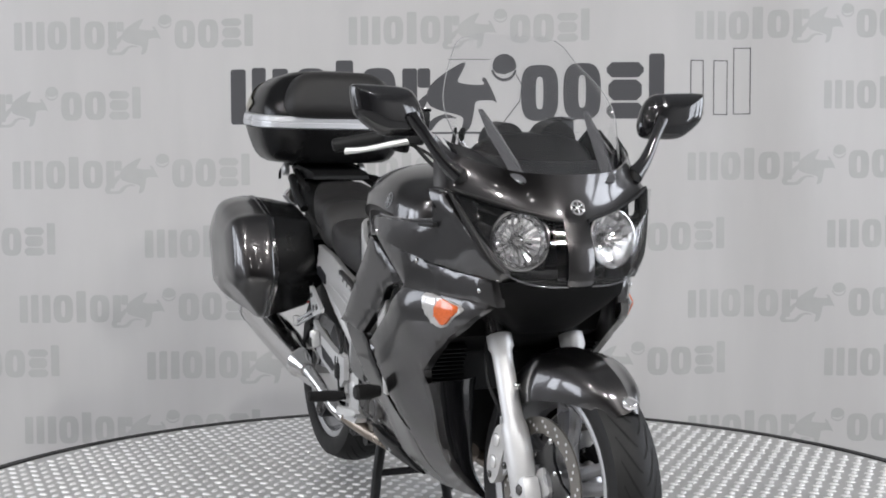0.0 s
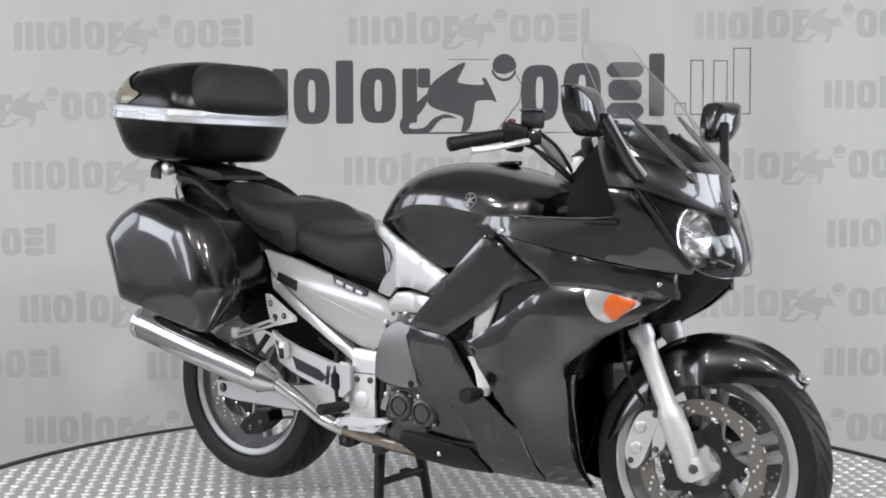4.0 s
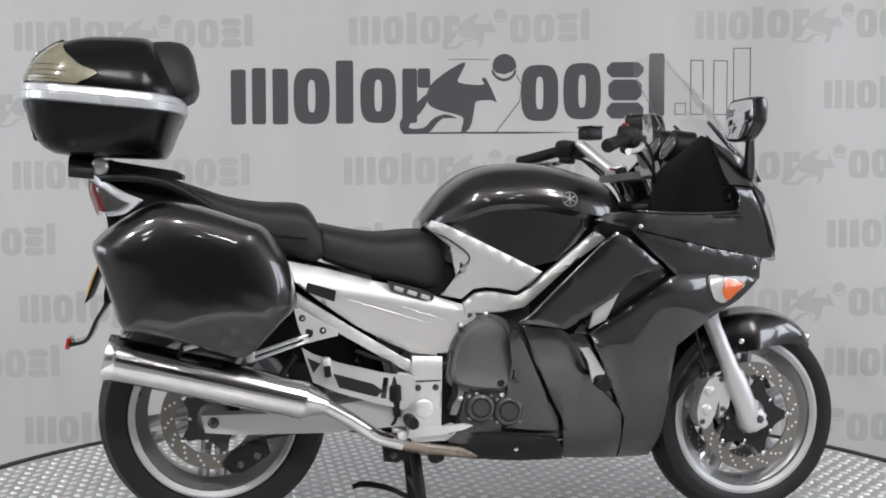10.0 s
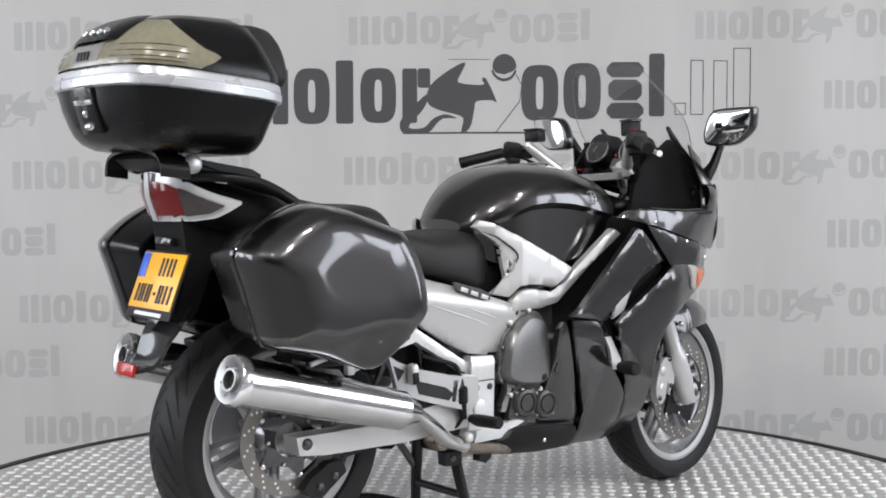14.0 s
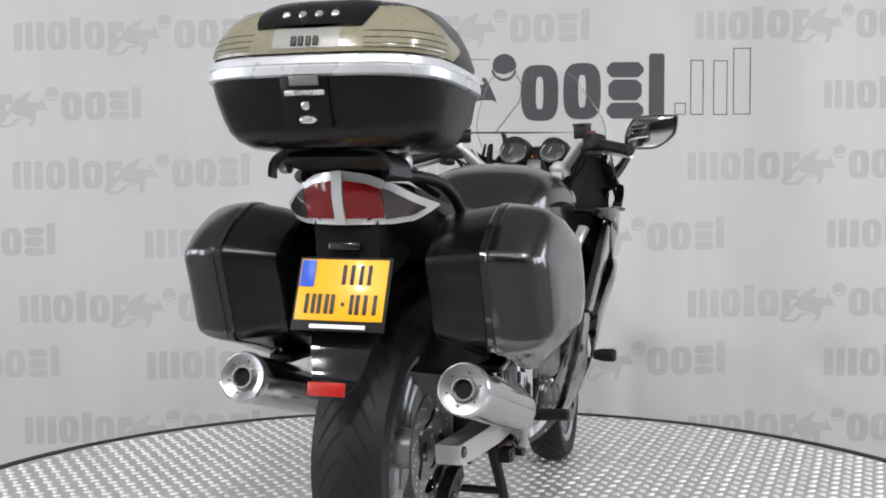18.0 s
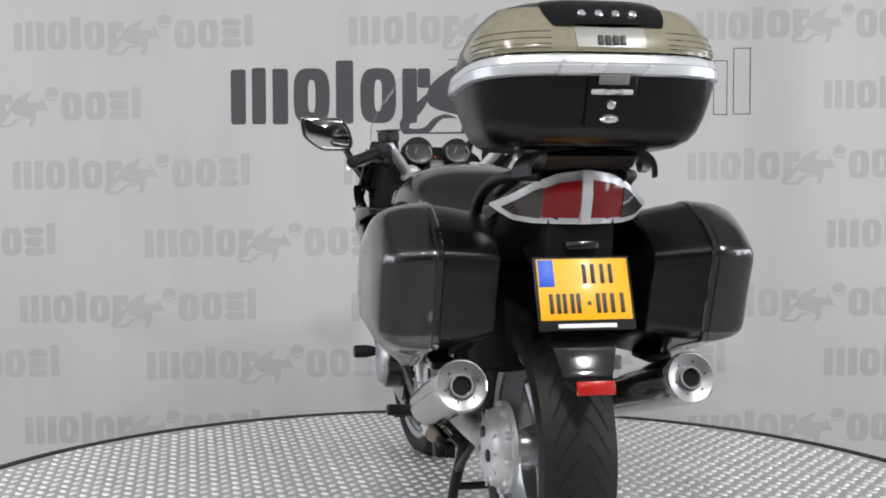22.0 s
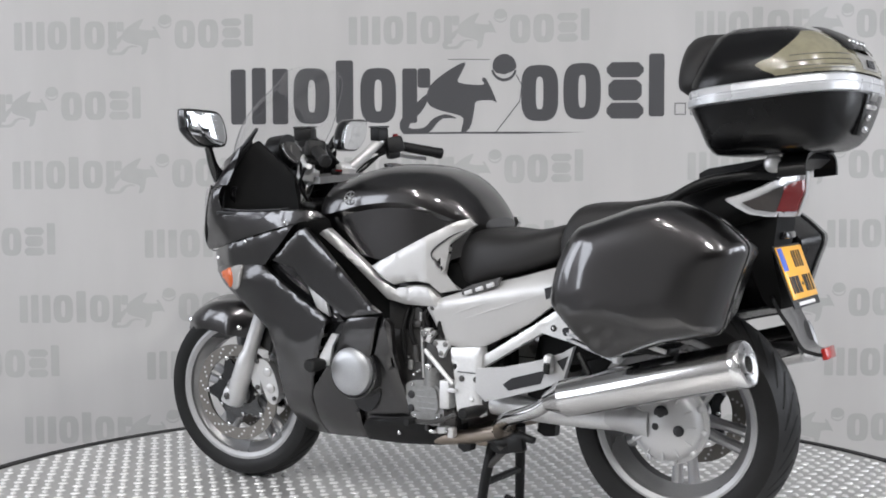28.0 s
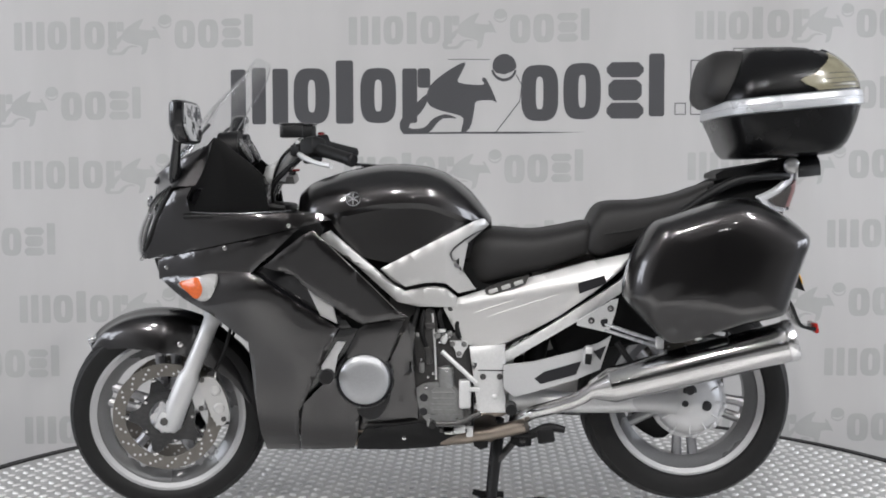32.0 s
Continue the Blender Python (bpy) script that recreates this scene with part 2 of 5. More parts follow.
def dome(centre, r, height, axis_dir, n=16, rings=4):
    """A low round cap (a bolt head, a badge, a cover)."""
    bm = bmesh.new()
    rows = []
    z = Vector(axis_dir).normalized()
    u = z.orthogonal().normalized()
    w = z.cross(u)
    c = Vector(centre)
    prof = [(r, -height), (r, height * 0.3)] + [(r * math.cos(a), height * (0.3 + 0.7 * math.sin(a))) for a in np.linspace(0.35, 1.45, rings)]
    for k in range(n):
        a = 2 * math.pi * k / n
        rows.append([c + z * h + (u * math.cos(a) + w * math.sin(a)) * q for q, h in prof])
    vs = grid(bm, rows, wrap=True)
    bm.faces.new([v[-1] for v in vs])
    return bm


# ---- the studio ----
def structure(name, bm, mat, label, sharp=35):
    ob = new(name, finish(bm, sharp))
    ob.data.materials.append(mat)
    return tagged(ob, label, name.split("_")[0], kind="structure")


FLOOR = -0.45
CLOTH_Y = 2.05
structure("floor", box((0, -6.4, FLOOR - 0.1), (11, 20.2, 0.2), bevel=0), CONCRETE, "grey concrete studio floor under the turntable")
structure("ceiling", box((0, -6.4, 5.0), (11, 20.2, 0.2), bevel=0), CEILINGPAINT, "plain white studio ceiling above the lamps")
structure("wall_north", box((0, 3.55, 2.225), (10.6, 0.2, 5.35), bevel=0), WALLPAINT, "plain grey wall behind the cloth")
structure("wall_south", box((0, -16.35, 2.225), (10.6, 0.2, 5.35), bevel=0), DARKWALL, "plain dark studio wall")
structure("wall_west", box((-5.4, -6.4, 2.225), (0.2, 19.9, 5.35), bevel=0), WALLPAINT, "plain grey studio wall")
structure("wall_east", box((5.4, -6.4, 2.225), (0.2, 19.9, 5.35), bevel=0), WALLPAINT, "plain grey studio wall")


# unseen fittings added for the lamps: window frames at side walls, lights under ceiling
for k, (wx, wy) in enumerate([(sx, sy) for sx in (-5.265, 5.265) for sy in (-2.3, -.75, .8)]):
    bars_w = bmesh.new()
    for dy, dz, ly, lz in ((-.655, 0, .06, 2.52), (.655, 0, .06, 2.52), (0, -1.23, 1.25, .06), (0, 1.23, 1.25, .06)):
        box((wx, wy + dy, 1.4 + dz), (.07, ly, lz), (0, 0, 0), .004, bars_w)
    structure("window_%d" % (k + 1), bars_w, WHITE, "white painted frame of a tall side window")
first = None
for lx, ly, _ in LAMPS:
    if first is None:
        first = new("ceiling_light")
        first.location = (lx, ly, 4.9)
        tagged(first, "small square black ceiling light on a short stem", "ceiling light", "ceiling lights")
        part("housing", box((0, 0, -.25), (.34, .34, .09), (0, 0, 0), .01), PLASTIC, first)
        part("stem", tube([(0, 0, -.206), (0, 0, 0)], .02, 12), PLASTIC, first)
    else:
        copy_thing(first, pose(lx, ly, 4.9))


def fold(x, z):
    """How far the cloth stands out at a place: soft hanging folds, deeper towards one side."""
    deep = 0.009 + 0.030 * max(0.0, min(1.0, (x - 0.6) / 1.4)) * max(0.0, min(1.0, (z + 0.2) / 1.6))
    return CLOTH_Y - deep * (math.sin(7.5 * x + 0.9 * z + 0.7 * math.sin(1.6 * z)) + 0.6 * math.sin(13.1 * x - 0.5 * z + 1.0)) - 0.006 * noise.noise((x * 3, z * 0.9, 0)) - 0.004 * noise.noise((x * 9, z * 0.7, 4.0))


def cloth_sheet():
    rows = []
    for x in np.linspace(-4.2, 4.2, 281):
        rows.append([(x, fold(x, z), z) for z in np.linspace(FLOOR, 3.4, 46)])
    return shell(rows, 0.003)


backdrop = structure("backdrop", cloth_sheet(), CLOTH, "pale grey cloth backdrop with rows of faded grey print", 60)

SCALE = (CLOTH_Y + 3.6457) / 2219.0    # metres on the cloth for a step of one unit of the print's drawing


def at_cloth(u, v):
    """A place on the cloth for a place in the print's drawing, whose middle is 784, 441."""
    return (-0.042 + (u - 784) * SCALE, 0.994 - 0.329 - (v - 441) * SCALE)


def bars(marks):
    """Flat printed shapes that lie on the cloth: each mark is an outline in the drawing's units."""
    bm = bmesh.new()
    for mk in marks:
        bm.faces.new([bm.verts.new((p[0], 0, p[1])) for p in [at_cloth(*q) for q in mk]])
    xs, zs = [v.co.x for v in bm.verts], [v.co.z for v in bm.verts]
    for v in [q for q in np.linspace(FLOOR, 3.4, 46) if min(zs) < q < max(zs)]:
        bmesh.ops.bisect_plane(bm, geom=bm.verts[:] + bm.edges[:] + bm.faces[:], plane_co=(0, 0, v), plane_no=(0, 0, 1), dist=1e-5)
    for v in [q for q in np.linspace(-4.2, 4.2, 281) if min(xs) < q < max(xs)]:
        bmesh.ops.bisect_plane(bm, geom=bm.verts[:] + bm.edges[:] + bm.faces[:], plane_co=(v, 0, 0), plane_no=(1, 0, 0), dist=1e-5)
    for v in bm.verts:
        v.co.y = fold(v.co.x, v.co.z) - 0.0012
    return bm


def stroke(x0, x1, y0, y1, cut=0.0):
    """A bar with its corners cut."""
    c = cut
    if not c:
        return [(x0, y0), (x1, y0), (x1, y1), (x0, y1)]
    return [(x0 + c, y0), (x1 - c, y0), (x1, y0 + c), (x1, y1 - c), (x1 - c, y1), (x0 + c, y1), (x0, y1 - c), (x0, y0 + c)]


def frame_marks(x0, x1, y0, y1, w):
    return [stroke(x0, x1, y0, y0 + w), stroke(x0, x1, y1 - w, y1), stroke(x0, x0 + w, y0 + w, y1 - w), stroke(x1 - w, x1, y0 + w, y1 - w)]


def ring_marks(x0, x1, y0, y1, wall, slot):
    """A rounded upright ring in two halves: its outer size, its wall at the ends and the half width of its slot."""
    cx, cy = (x0 + x1) / 2, (y0 + y1) / 2
    hx, hy = (x1 - x0) / 2, (y1 - y0) / 2

    def lobe(rx, ry, s):
        return [(cx + s * rx * abs(math.cos(a)) ** .62, cy + ry * math.copysign(abs(math.sin(a)) ** .62, math.sin(a))) for a in np.linspace(-math.pi / 2, math.pi / 2, 15)]
    return [lobe(hx, hy, s) + lobe(slot, hy - wall, s)[::-1] for s in (-1, 1)]


def print_marks(x, y, w, h):
    """The print as plain upright bars, rings, a bent wedge and a disc; x, y is its upper corner, w and h its size."""
    q = lambda a, b: (x + a * w, y + b * h)
    # upright bars: from, to, top, bottom as parts of the whole
    uprights = [(0.0, .035, .21, 1), (.049, .081, .19, 1), (.096, .131, .20, 1), (.239, .279, .08, .99), (.391, .425, .20, .985), (.426, .455, .20, .48),
                (.952, .987, .0, .90)]
    marks = [stroke(x + a * w, x + b * w, y + c * h, y + d * h, 0.004 * w) for a, b, c, d in uprights]
    for a, b, c, d in ((.143, .225, .19, .995), (.295, .377, .19, .985), (.662, .747, .15, .96), (.758, .843, .13, .94)):
        marks += ring_marks(x + a * w, x + b * w, y + c * h, y + d * h, .17 * h, .0085 * w)
    for c, d, e, f in ((.12, .34, .0, .0), (.37, .67, .004, .004), (.70, .93, .0, .0)):
        marks.append(stroke(x + (.856 + e) * w, x + (.940 - f) * w, y + c * h, y + d * h, .012 * w))
    marks.append([q(a, b) for a, b in curve([(.453, .46), (.50, .22), (.535, .12), (.525, .28), (.52, .41), (.575, .44), (.572, .36), (.583, .36), (.606, .68), (.595, .66), (.56, .68), (.555, .80), (.545, 1.06), (.525, 1.12), (.53, .92), (.505, .85), (.475, .80), (.45, .70)], 54, closed=True)])
    marks.append([q(a, b) for a, b in curve([(.385, .98), (.405, .82), (.44, .60), (.455, .58), (.437, .80), (.405, 1.04), (.44, 1.05), (.462, .92), (.49, .86), (.515, .92), (.48, .93), (.452, 1.12), (.42, 1.14), (.392, 1.13)], 44, closed=True)])
    marks.append([q(.624 + .0275 * math.cos(a), .17 + .175 * math.sin(a)) for a in np.linspace(-3.3, .16, 16)] + [q(.641, .25), q(.624, .29), q(.606, .27)])
    for a0, a1 in ((.25, 1.5), (1.5, 2.9)):
        arc = np.linspace(a0, a1, 8)
        marks.append([q(.623 + .030 * math.cos(a), .18 + .21 * math.sin(a)) for a in arc] + [q(.623 + .025 * math.cos(a), .18 + .165 * math.sin(a)) for a in arc[::-1]])
    return marks


def faded(x, y, w=428, h=62):
    return part("faded_print", bars(print_marks(x, y, w, h)), FADED_INK, backdrop, "row of faded pale grey printed bars")


for cx, cy in ((30, 24), (620, 16), (1228, 8), (-170, 150), (1452, 130), (22, 268), (610, 262), (1216, 255), (-325, 390), (256, 390), (862, 382), (1462, 374),
               (30, 506), (622, 503), (1218, 498), (-323, 608), (258, 607), (864, 603), (1462, 602), (35, 724), (630, 724), (1220, 722)):
    faded(cx, cy)
big = print_marks(412, 95, 772, 122)
part("bold_print", bars(big), CLOTH_INK, backdrop, "bold dark grey printed bars with a wedge and a disc")
part("ground_line", bars([[(715, 231.5), (930, 230.5), (1035, 232), (930, 234), (715, 234.5)]]), CLOTH_INK, backdrop)
part("thin_line", bars([[(794, 104), (868, 104), (868, 105.2), (794, 105.2)], [(915, 130), (926, 150), (925, 151), (914, 131)], [(925, 151), (921, 178), (919.6, 178), (923.6, 151)], [(921, 178), (880, 231), (878.8, 230), (919.6, 177)]]), CLOTH_INK, backdrop, "thin dark contour line")
part("outline_print", bars(frame_marks(1192, 1212, 181, 202, 1.6) + frame_marks(1220, 1244, 106, 202, 1.6) + frame_marks(1262, 1288, 106, 202, 1.6) + frame_marks(1298, 1328, 84, 201, 1.6)),
     CLOTH_INK, backdrop, "thin dark outlined upright bars")


# ---- the turntable ----
TABLE_R = 1.665
turntable = new("turntable")
tagged(turntable, "round aluminium tread-plate turntable with a black edge", "turntable")
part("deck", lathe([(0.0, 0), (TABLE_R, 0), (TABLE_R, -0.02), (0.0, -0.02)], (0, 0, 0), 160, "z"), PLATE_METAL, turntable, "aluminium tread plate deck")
part("edge_band", lathe([(TABLE_R + 0.002, -0.02), (TABLE_R + 0.002, 0.004), (TABLE_R + 0.035, 0.004), (TABLE_R + 0.04, -0.004), (TABLE_R + 0.04, -0.05), (TABLE_R + 0.002, -0.05)], (0, 0, 0), 160, "z"), RUBBER, turntable, "black rubber edge band")
part("skirt", lathe([(TABLE_R - 0.02, -0.021), (TABLE_R - 0.02, FLOOR + 0.004), (TABLE_R - 0.06, FLOOR + 0.004), (TABLE_R - 0.06, -0.021)], (0, 0, 0), 120, "z"), PLASTIC, turntable, "black skirt below the deck")


def bar_shape(along, verts, faces, at=(0, 0)):
    """Adds one raised lozenge, turned by an angle, to lists of points and faces."""
    half, wide, high = 0.0175, 0.0100, 0.0046
    ring = [(1.0, 0.0), (0.6, 0.72), (0.0, 1.0), (-0.6, 0.72), (-1.0, 0.0), (-0.6, -0.72), (0.0, -1.0), (0.6, -0.72)]
    u, v, c, k = Vector((math.cos(along), math.sin(along), 0)), Vector((-math.sin(along), math.cos(along), 0)), Vector((*at, 0)), len(verts)
    for grow, up in ((1.0, -0.0005), (0.80, high * 0.8), (0.45, high)):
        verts += [c + u * half * p * (grow if up < high else 0.6) + v * wide * q * grow + Vector((0, 0, up)) for p, q in ring]
    for lvl in (0, 8):
        faces += [(k + lvl + q, k + lvl + (q + 1) % 8, k + lvl + 8 + (q + 1) % 8, k + lvl + 8 + q) for q in range(8)]
    faces.append(tuple(k + 16 + q for q in range(8)))


def bar_mesh(name, verts, faces):
    me = bpy.data.meshes.new(name)
    me.from_pydata(verts, [], faces)
    me.shade_smooth()
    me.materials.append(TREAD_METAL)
    return me


def tread():
    """Raised lozenge bars, in rows that lean by turns one way and the other; a ring of them lies near the edge one by one."""
    pitch = 0.096
    single = []
    for along in (45, 135):
        verts, faces = [], []
        bar_shape(radians(along), verts, faces)
        single.append(bar_mesh("tread_bar", verts, faces))
    verts, faces, count = [], [], 0
    n = int(TABLE_R / pitch) + 1
    for i in range(-2 * n, 2 * n + 1):
        for j in range(-2 * n, 2 * n + 1):
            x, y = (i - j) * pitch / 2 * .7071, (i + j) * pitch / 2 * .7071
            r = math.hypot(x, y)
            if r > TABLE_R - 0.03:
                continue
            if 1.45 < r < 1.52 and count < 300:
                ob = new("tread_bar", single[(i + j) % 2])
                ob.location = (x, y, 0)
                ob.parent = turntable
                count += 1
            else:
                bar_shape(radians(135 if (i + j) % 2 else 45), verts, faces, (x, y))
    ob = new("tread_relief", bar_mesh("tread_relief", verts, faces))
    ob.parent = turntable
    return tagged(ob, "raised lozenges of the tread plate, their glint put into the colour", kind="stuff")


tread()

# ---- the motorcycle; x forward from the rear axle, y to its left, z up ----
bike = new("motorcycle")
tagged(bike, "graphite grey touring motorcycle with panniers and top case on its stand", "motorcycle")
FA, RA = Vector((1.545, 0, 0.295)), Vector((0, 0, 0.352))
HEAD = Vector((1.51, 0, 0.295))         # a point of the steering axis, which leans back by 26 degrees
STEER = Matrix.Translation(HEAD + Vector((-.008, 0, 0))) @ Matrix.Rotation(radians(6.2), 4, Vector((-.438, 0, .899))) @ Matrix.Translation(-HEAD)


def steer(ob):
    """Turns a part of the front end a little to the left, as the fork stands."""
    ob.matrix_basis = STEER @ ob.matrix_basis
    return ob



def tyre_profile(r, half, bead):
    return [(bead, -half * .72), (bead + .012, -half * .9), (bead + (r - bead) * .45, -half), (bead + (r - bead) * .72, -half * .93), (r - .012, -half * .62), (r - .003, -half * .3), (r, 0),
            (r - .003, half * .3), (r - .012, half * .62), (bead + (r - bead) * .72, half * .93), (bead + (r - bead) * .45, half), (bead + .012, half * .9), (bead, half * .72)]


def grooves(centre, r, half, count, phase, parent):
    """Curved rain grooves, as thin dark inlays in the tread."""
    bm = bmesh.new()
    prof = tyre_profile(r, half, 0.222)
    ws = np.array([p[1] for p in prof])
    rs = np.array([p[0] for p in prof])
    for k in range(count):
        for s in (1, -1):
            a0 = 2 * math.pi * (k + (0.5 if s > 0 else 0)) / count + phase
            rows = []
            for u in np.linspace(0, 1, 9):
                w = s * half * (0.05 + 0.75 * u)
                rad = float(np.interp(w, ws, rs)) + 0.0009
                thick = 0.0062 * math.sin(math.pi * (0.08 + 0.86 * u)) / r
                a = a0 + 0.34 * u ** 1.5
                rows.append([(centre.x + rad * math.cos(b), w, centre.z + rad * math.sin(b)) for b in (a - thick, a + thick)])
            grid(bm, rows)
    return tagged(part("tread_pattern", bm, GROOVE, parent, "dark rain grooves"), kind="stuff")


def wheel(name, centre, r, half, spokes, phase, label):
    w = new(name)
    w.parent = bike
    tagged(w, label)
    part("tyre", lathe(tyre_profile(r, half, 0.222), centre, 96), RUBBER, w, "worn black road tyre")
    grooves(centre, r, half, 34, phase, w)
    h = half * 0.74
    part("rim", lathe([(0.224, -h - .004), (0.229, -h - .003), (0.229, -h + .004), (0.212, -h + .008), (0.204, -h * .55), (0.192, -h * .3), (0.192, h * .3), (0.204, h * .55), (0.212, h - .008), (0.229, h - .004), (0.229, h + .003), (0.224, h + .004),
                       (0.219, h - .004), (0.198, h * .5), (0.180, h * .28), (0.180, -h * .28), (0.198, -h * .5), (0.219, -h + .004)], centre, 96), RIMDARK, w, "dark silver cast rim barrel")
    for sd in (-1, 1):
        part("rim_lip", lathe([(0.2315, sd * (h - .002)), (0.2335, sd * (h + .0055)), (0.222, sd * (h + .0075)), (0.209, sd * (h + .001)), (0.213, sd * (h - .006))], centre, 96), LIPSILVER, w, "bright machined rim lip")
    part("hub", lathe([(0.012, -.075), (0.04, -.075), (0.044, -.05), (0.05, -.03), (0.05, .03), (0.044, .05), (0.04, .075), (0.012, .075)], centre, 40), WHEEL, w)
    for sd in (-1, 1):
        hubstar = [(centre[0] + (.030 + .020 * abs(math.cos(2.5 * e)) ** 3) * math.cos(e), centre[2] + (.030 + .020 * abs(math.cos(2.5 * e)) ** 3) * math.sin(e)) for e in [2 * math.pi * k / 50 for k in range(50)]]
        part("hub_star", plate(hubstar, sd * .070, sd * .078, 0), FORK, w, "silver star-shaped hub face")
    for k in range(spokes):
        a = 2 * math.pi * k / spokes + phase
        for d in (-1, 1):
            b0, b1 = a + d * 0.30, a + d * 0.13
            p0 = centre + Vector((0.042 * math.cos(b0), 0, 0.042 * math.sin(b0)))
            pm = centre + Vector((0.12 * math.cos(a + d * .17), 0, 0.12 * math.sin(a + d * .17)))
            p1 = centre + Vector((0.186 * math.cos(b1), 0, 0.186 * math.sin(b1)))
            part("spoke", tube([p0, pm, p1], [0.02, 0.014, 0.017], 10, 6, flat=1.0), WHEEL, w)
    return w


def brake_disc(centre, y, r, inner, holes, parent):
    d = part("brake_disc", lathe([(inner, y - .0025), (r, y - .0025), (r, y + .0025), (inner, y + .0025), (inner, y - .0025)], centre, 80), DISC, parent, "drilled steel brake disc")
    bm = bmesh.new()
    for k in range(holes):
        a = 2 * math.pi * k / holes
        for q, off in ((0.25, 0), (0.5, 0.09), (0.75, 0.18)):
            rr = inner + (r - inner) * q
            c = (centre[0] + rr * math.cos(a + off), centre[2] + rr * math.sin(a + off))
            for s in (-1, 1):
                bm.faces.new([bm.verts.new((c[0] + .0038 * math.cos(e), y + s * .0032, c[1] + .0038 * math.sin(e))) for e in np.linspace(0, 2 * math.pi, 8, endpoint=False)])
    # flat pale spots: light coming through the drilled holes, put in as colour
    tagged(part("lit_hole_pattern", bm, ALLOY, parent), kind="stuff")
    star = []
    for k in range(60):
        a = 2 * math.pi * k / 60
        star.append((centre[0] + (.080 + .036 * abs(math.cos(2.5 * a)) ** 7) * inner / .118 * math.cos(a), centre[2] + (.080 + .036 * abs(math.cos(2.5 * a)) ** 7) * inner / .118 * math.sin(a)))
    hub_r = .050 * inner / .118
    bm = bmesh.new()
    for yy in (y - .004, y + .004):
        ring_o = [bm.verts.new((a, yy, b)) for a, b in star]
        ring_i = [bm.verts.new((centre[0] + hub_r * math.cos(2 * math.pi * k / 60), yy, centre[2] + hub_r * math.sin(2 * math.pi * k / 60))) for k in range(60)]
        for k in range(60):
            bm.faces.new((ring_o[k], ring_o[(k + 1) % 60], ring_i[(k + 1) % 60], ring_i[k]))
    bm.verts.ensure_lookup_table()
    for base in (0, 60):
        for k in range(60):
            bm.faces.new((bm.verts[base + k], bm.verts[base + (k + 1) % 60], bm.verts[120 + base + (k + 1) % 60], bm.verts[120 + base + k]))
    part("disc_carrier", bm, GLOSS, parent, "black star-shaped disc carrier")
    for k in range(5):
        a = 2 * math.pi * k / 5
        for s in (-1, 1):
            part("disc_bobbin", dome((centre[0] + inner * .965 * math.cos(a), y + s * .005, centre[2] + inner * .965 * math.sin(a)), .0075, .003, (0, s, 0), 12, 3), STEEL, parent)
            part("carrier_bolt", dome((centre[0] + inner * .62 * math.cos(a + .63), y + s * .006, centre[2] + inner * .62 * math.sin(a + .63)), .0055, .003, (0, s, 0), 8, 3), STEEL, parent)
    return d


fw = wheel("front_wheel", FA, 0.297, 0.061, 5, 0.3, "silver front wheel with a black tyre and twin discs")
for s in (-1, 1):
    brake_disc(FA, s * 0.068, 0.159, 0.121, 18, fw)
steer(fw)
rw = wheel("rear_wheel", RA, 0.312, 0.090, 5, 0.9, "silver rear wheel with a wide black tyre")
brake_disc(RA, -0.095, 0.141, 0.102, 16, rw)
part("axle_nut", dome((0, -0.172, 0.352), 0.015, 0.012, (0, -1, 0)), DARKMETAL, bike)

# fork, calipers, fender
for s in (-1, 1):
    leg = steer(part("fork_leg", tube([(1.535, s * .101, .262), (1.528, s * .101, .275), (1.510, s * .101, .335), (1.482, s * .101, .40), (1.473, s * .101, .422), (1.467, s * .101, .436), (1.412, s * .101, .565), (1.404, s * .101, .585), (1.400, s * .101, .595), (1.388, s * .101, .622)], [.020, .029, .0325, .0325, .031, .0245, .0235, .0245, .0305, .030], 20), FORK, bike, "silver painted fork leg"))
    part("fork_tube", tube([(1.39, s * .101, .61), (1.205, s * .101, 1.02)], .0215, 16), CHROME, leg, "chromed fork tube")
    part("axle_clamp", box((1.543, s * .103, .290), (.05, .046, .058), (0, -24, 0), .010), FORK, leg)
    part("axle_bolt", dome((1.545, s * .126, .293), .013, .006, (0, s, 0), 6), DARKMETAL, leg)
    cal = steer(part("brake_caliper", plate([(1.362, .335), (1.385, .395), (1.415, .418), (1.446, .405), (1.432, .36), (1.405, .29), (1.380, .272), (1.362, .295)], s * .078, s * .102, .007, 26), SILVER, bike, "silver alloy front brake caliper"))
    part("caliper_half", plate([(1.366, .335), (1.388, .39), (1.414, .41), (1.44, .398), (1.428, .36), (1.402, .295), (1.382, .28), (1.366, .30)], s * .040, s * .062, .006, 26), SILVER, cal)
    part("caliper_bridge", box((1.402, s * .07, .352), (.035, .03, .10), (0, 20, 0), .004), PLASTIC, cal, "black gap of the caliper")
    part("caliper_bracket", plate([(1.43, .30), (1.46, .33), (1.475, .40), (1.455, .42), (1.43, .40)], s * .088, s * .1, .004), FORK, cal)
    for cx, cz, rr in ((1.398, .378, .016), (1.388, .325, .016)):
        part("piston_cap", dome((cx, s * .102, cz), rr, .006, (0, s, 0), 20), SILVER, cal)
    for cx, cz in ((1.437, .41), (1.375, .292), (1.44, .325)):
        part("caliper_bolt", dome((cx, s * .103, cz), .0085, .005, (0, s, 0), 6), DARKMETAL, cal)
    part("bleed_screw", tube([(1.40, s * .09, .41), (1.397, s * .09, .432)], .004, 8), STEEL, cal)
    part("brake_hose", tube([(1.40, s * .085, .43), (1.36, s * .11, .52), (1.33, s * .1, .66)], .005, 8, 12), RUBBER, leg)


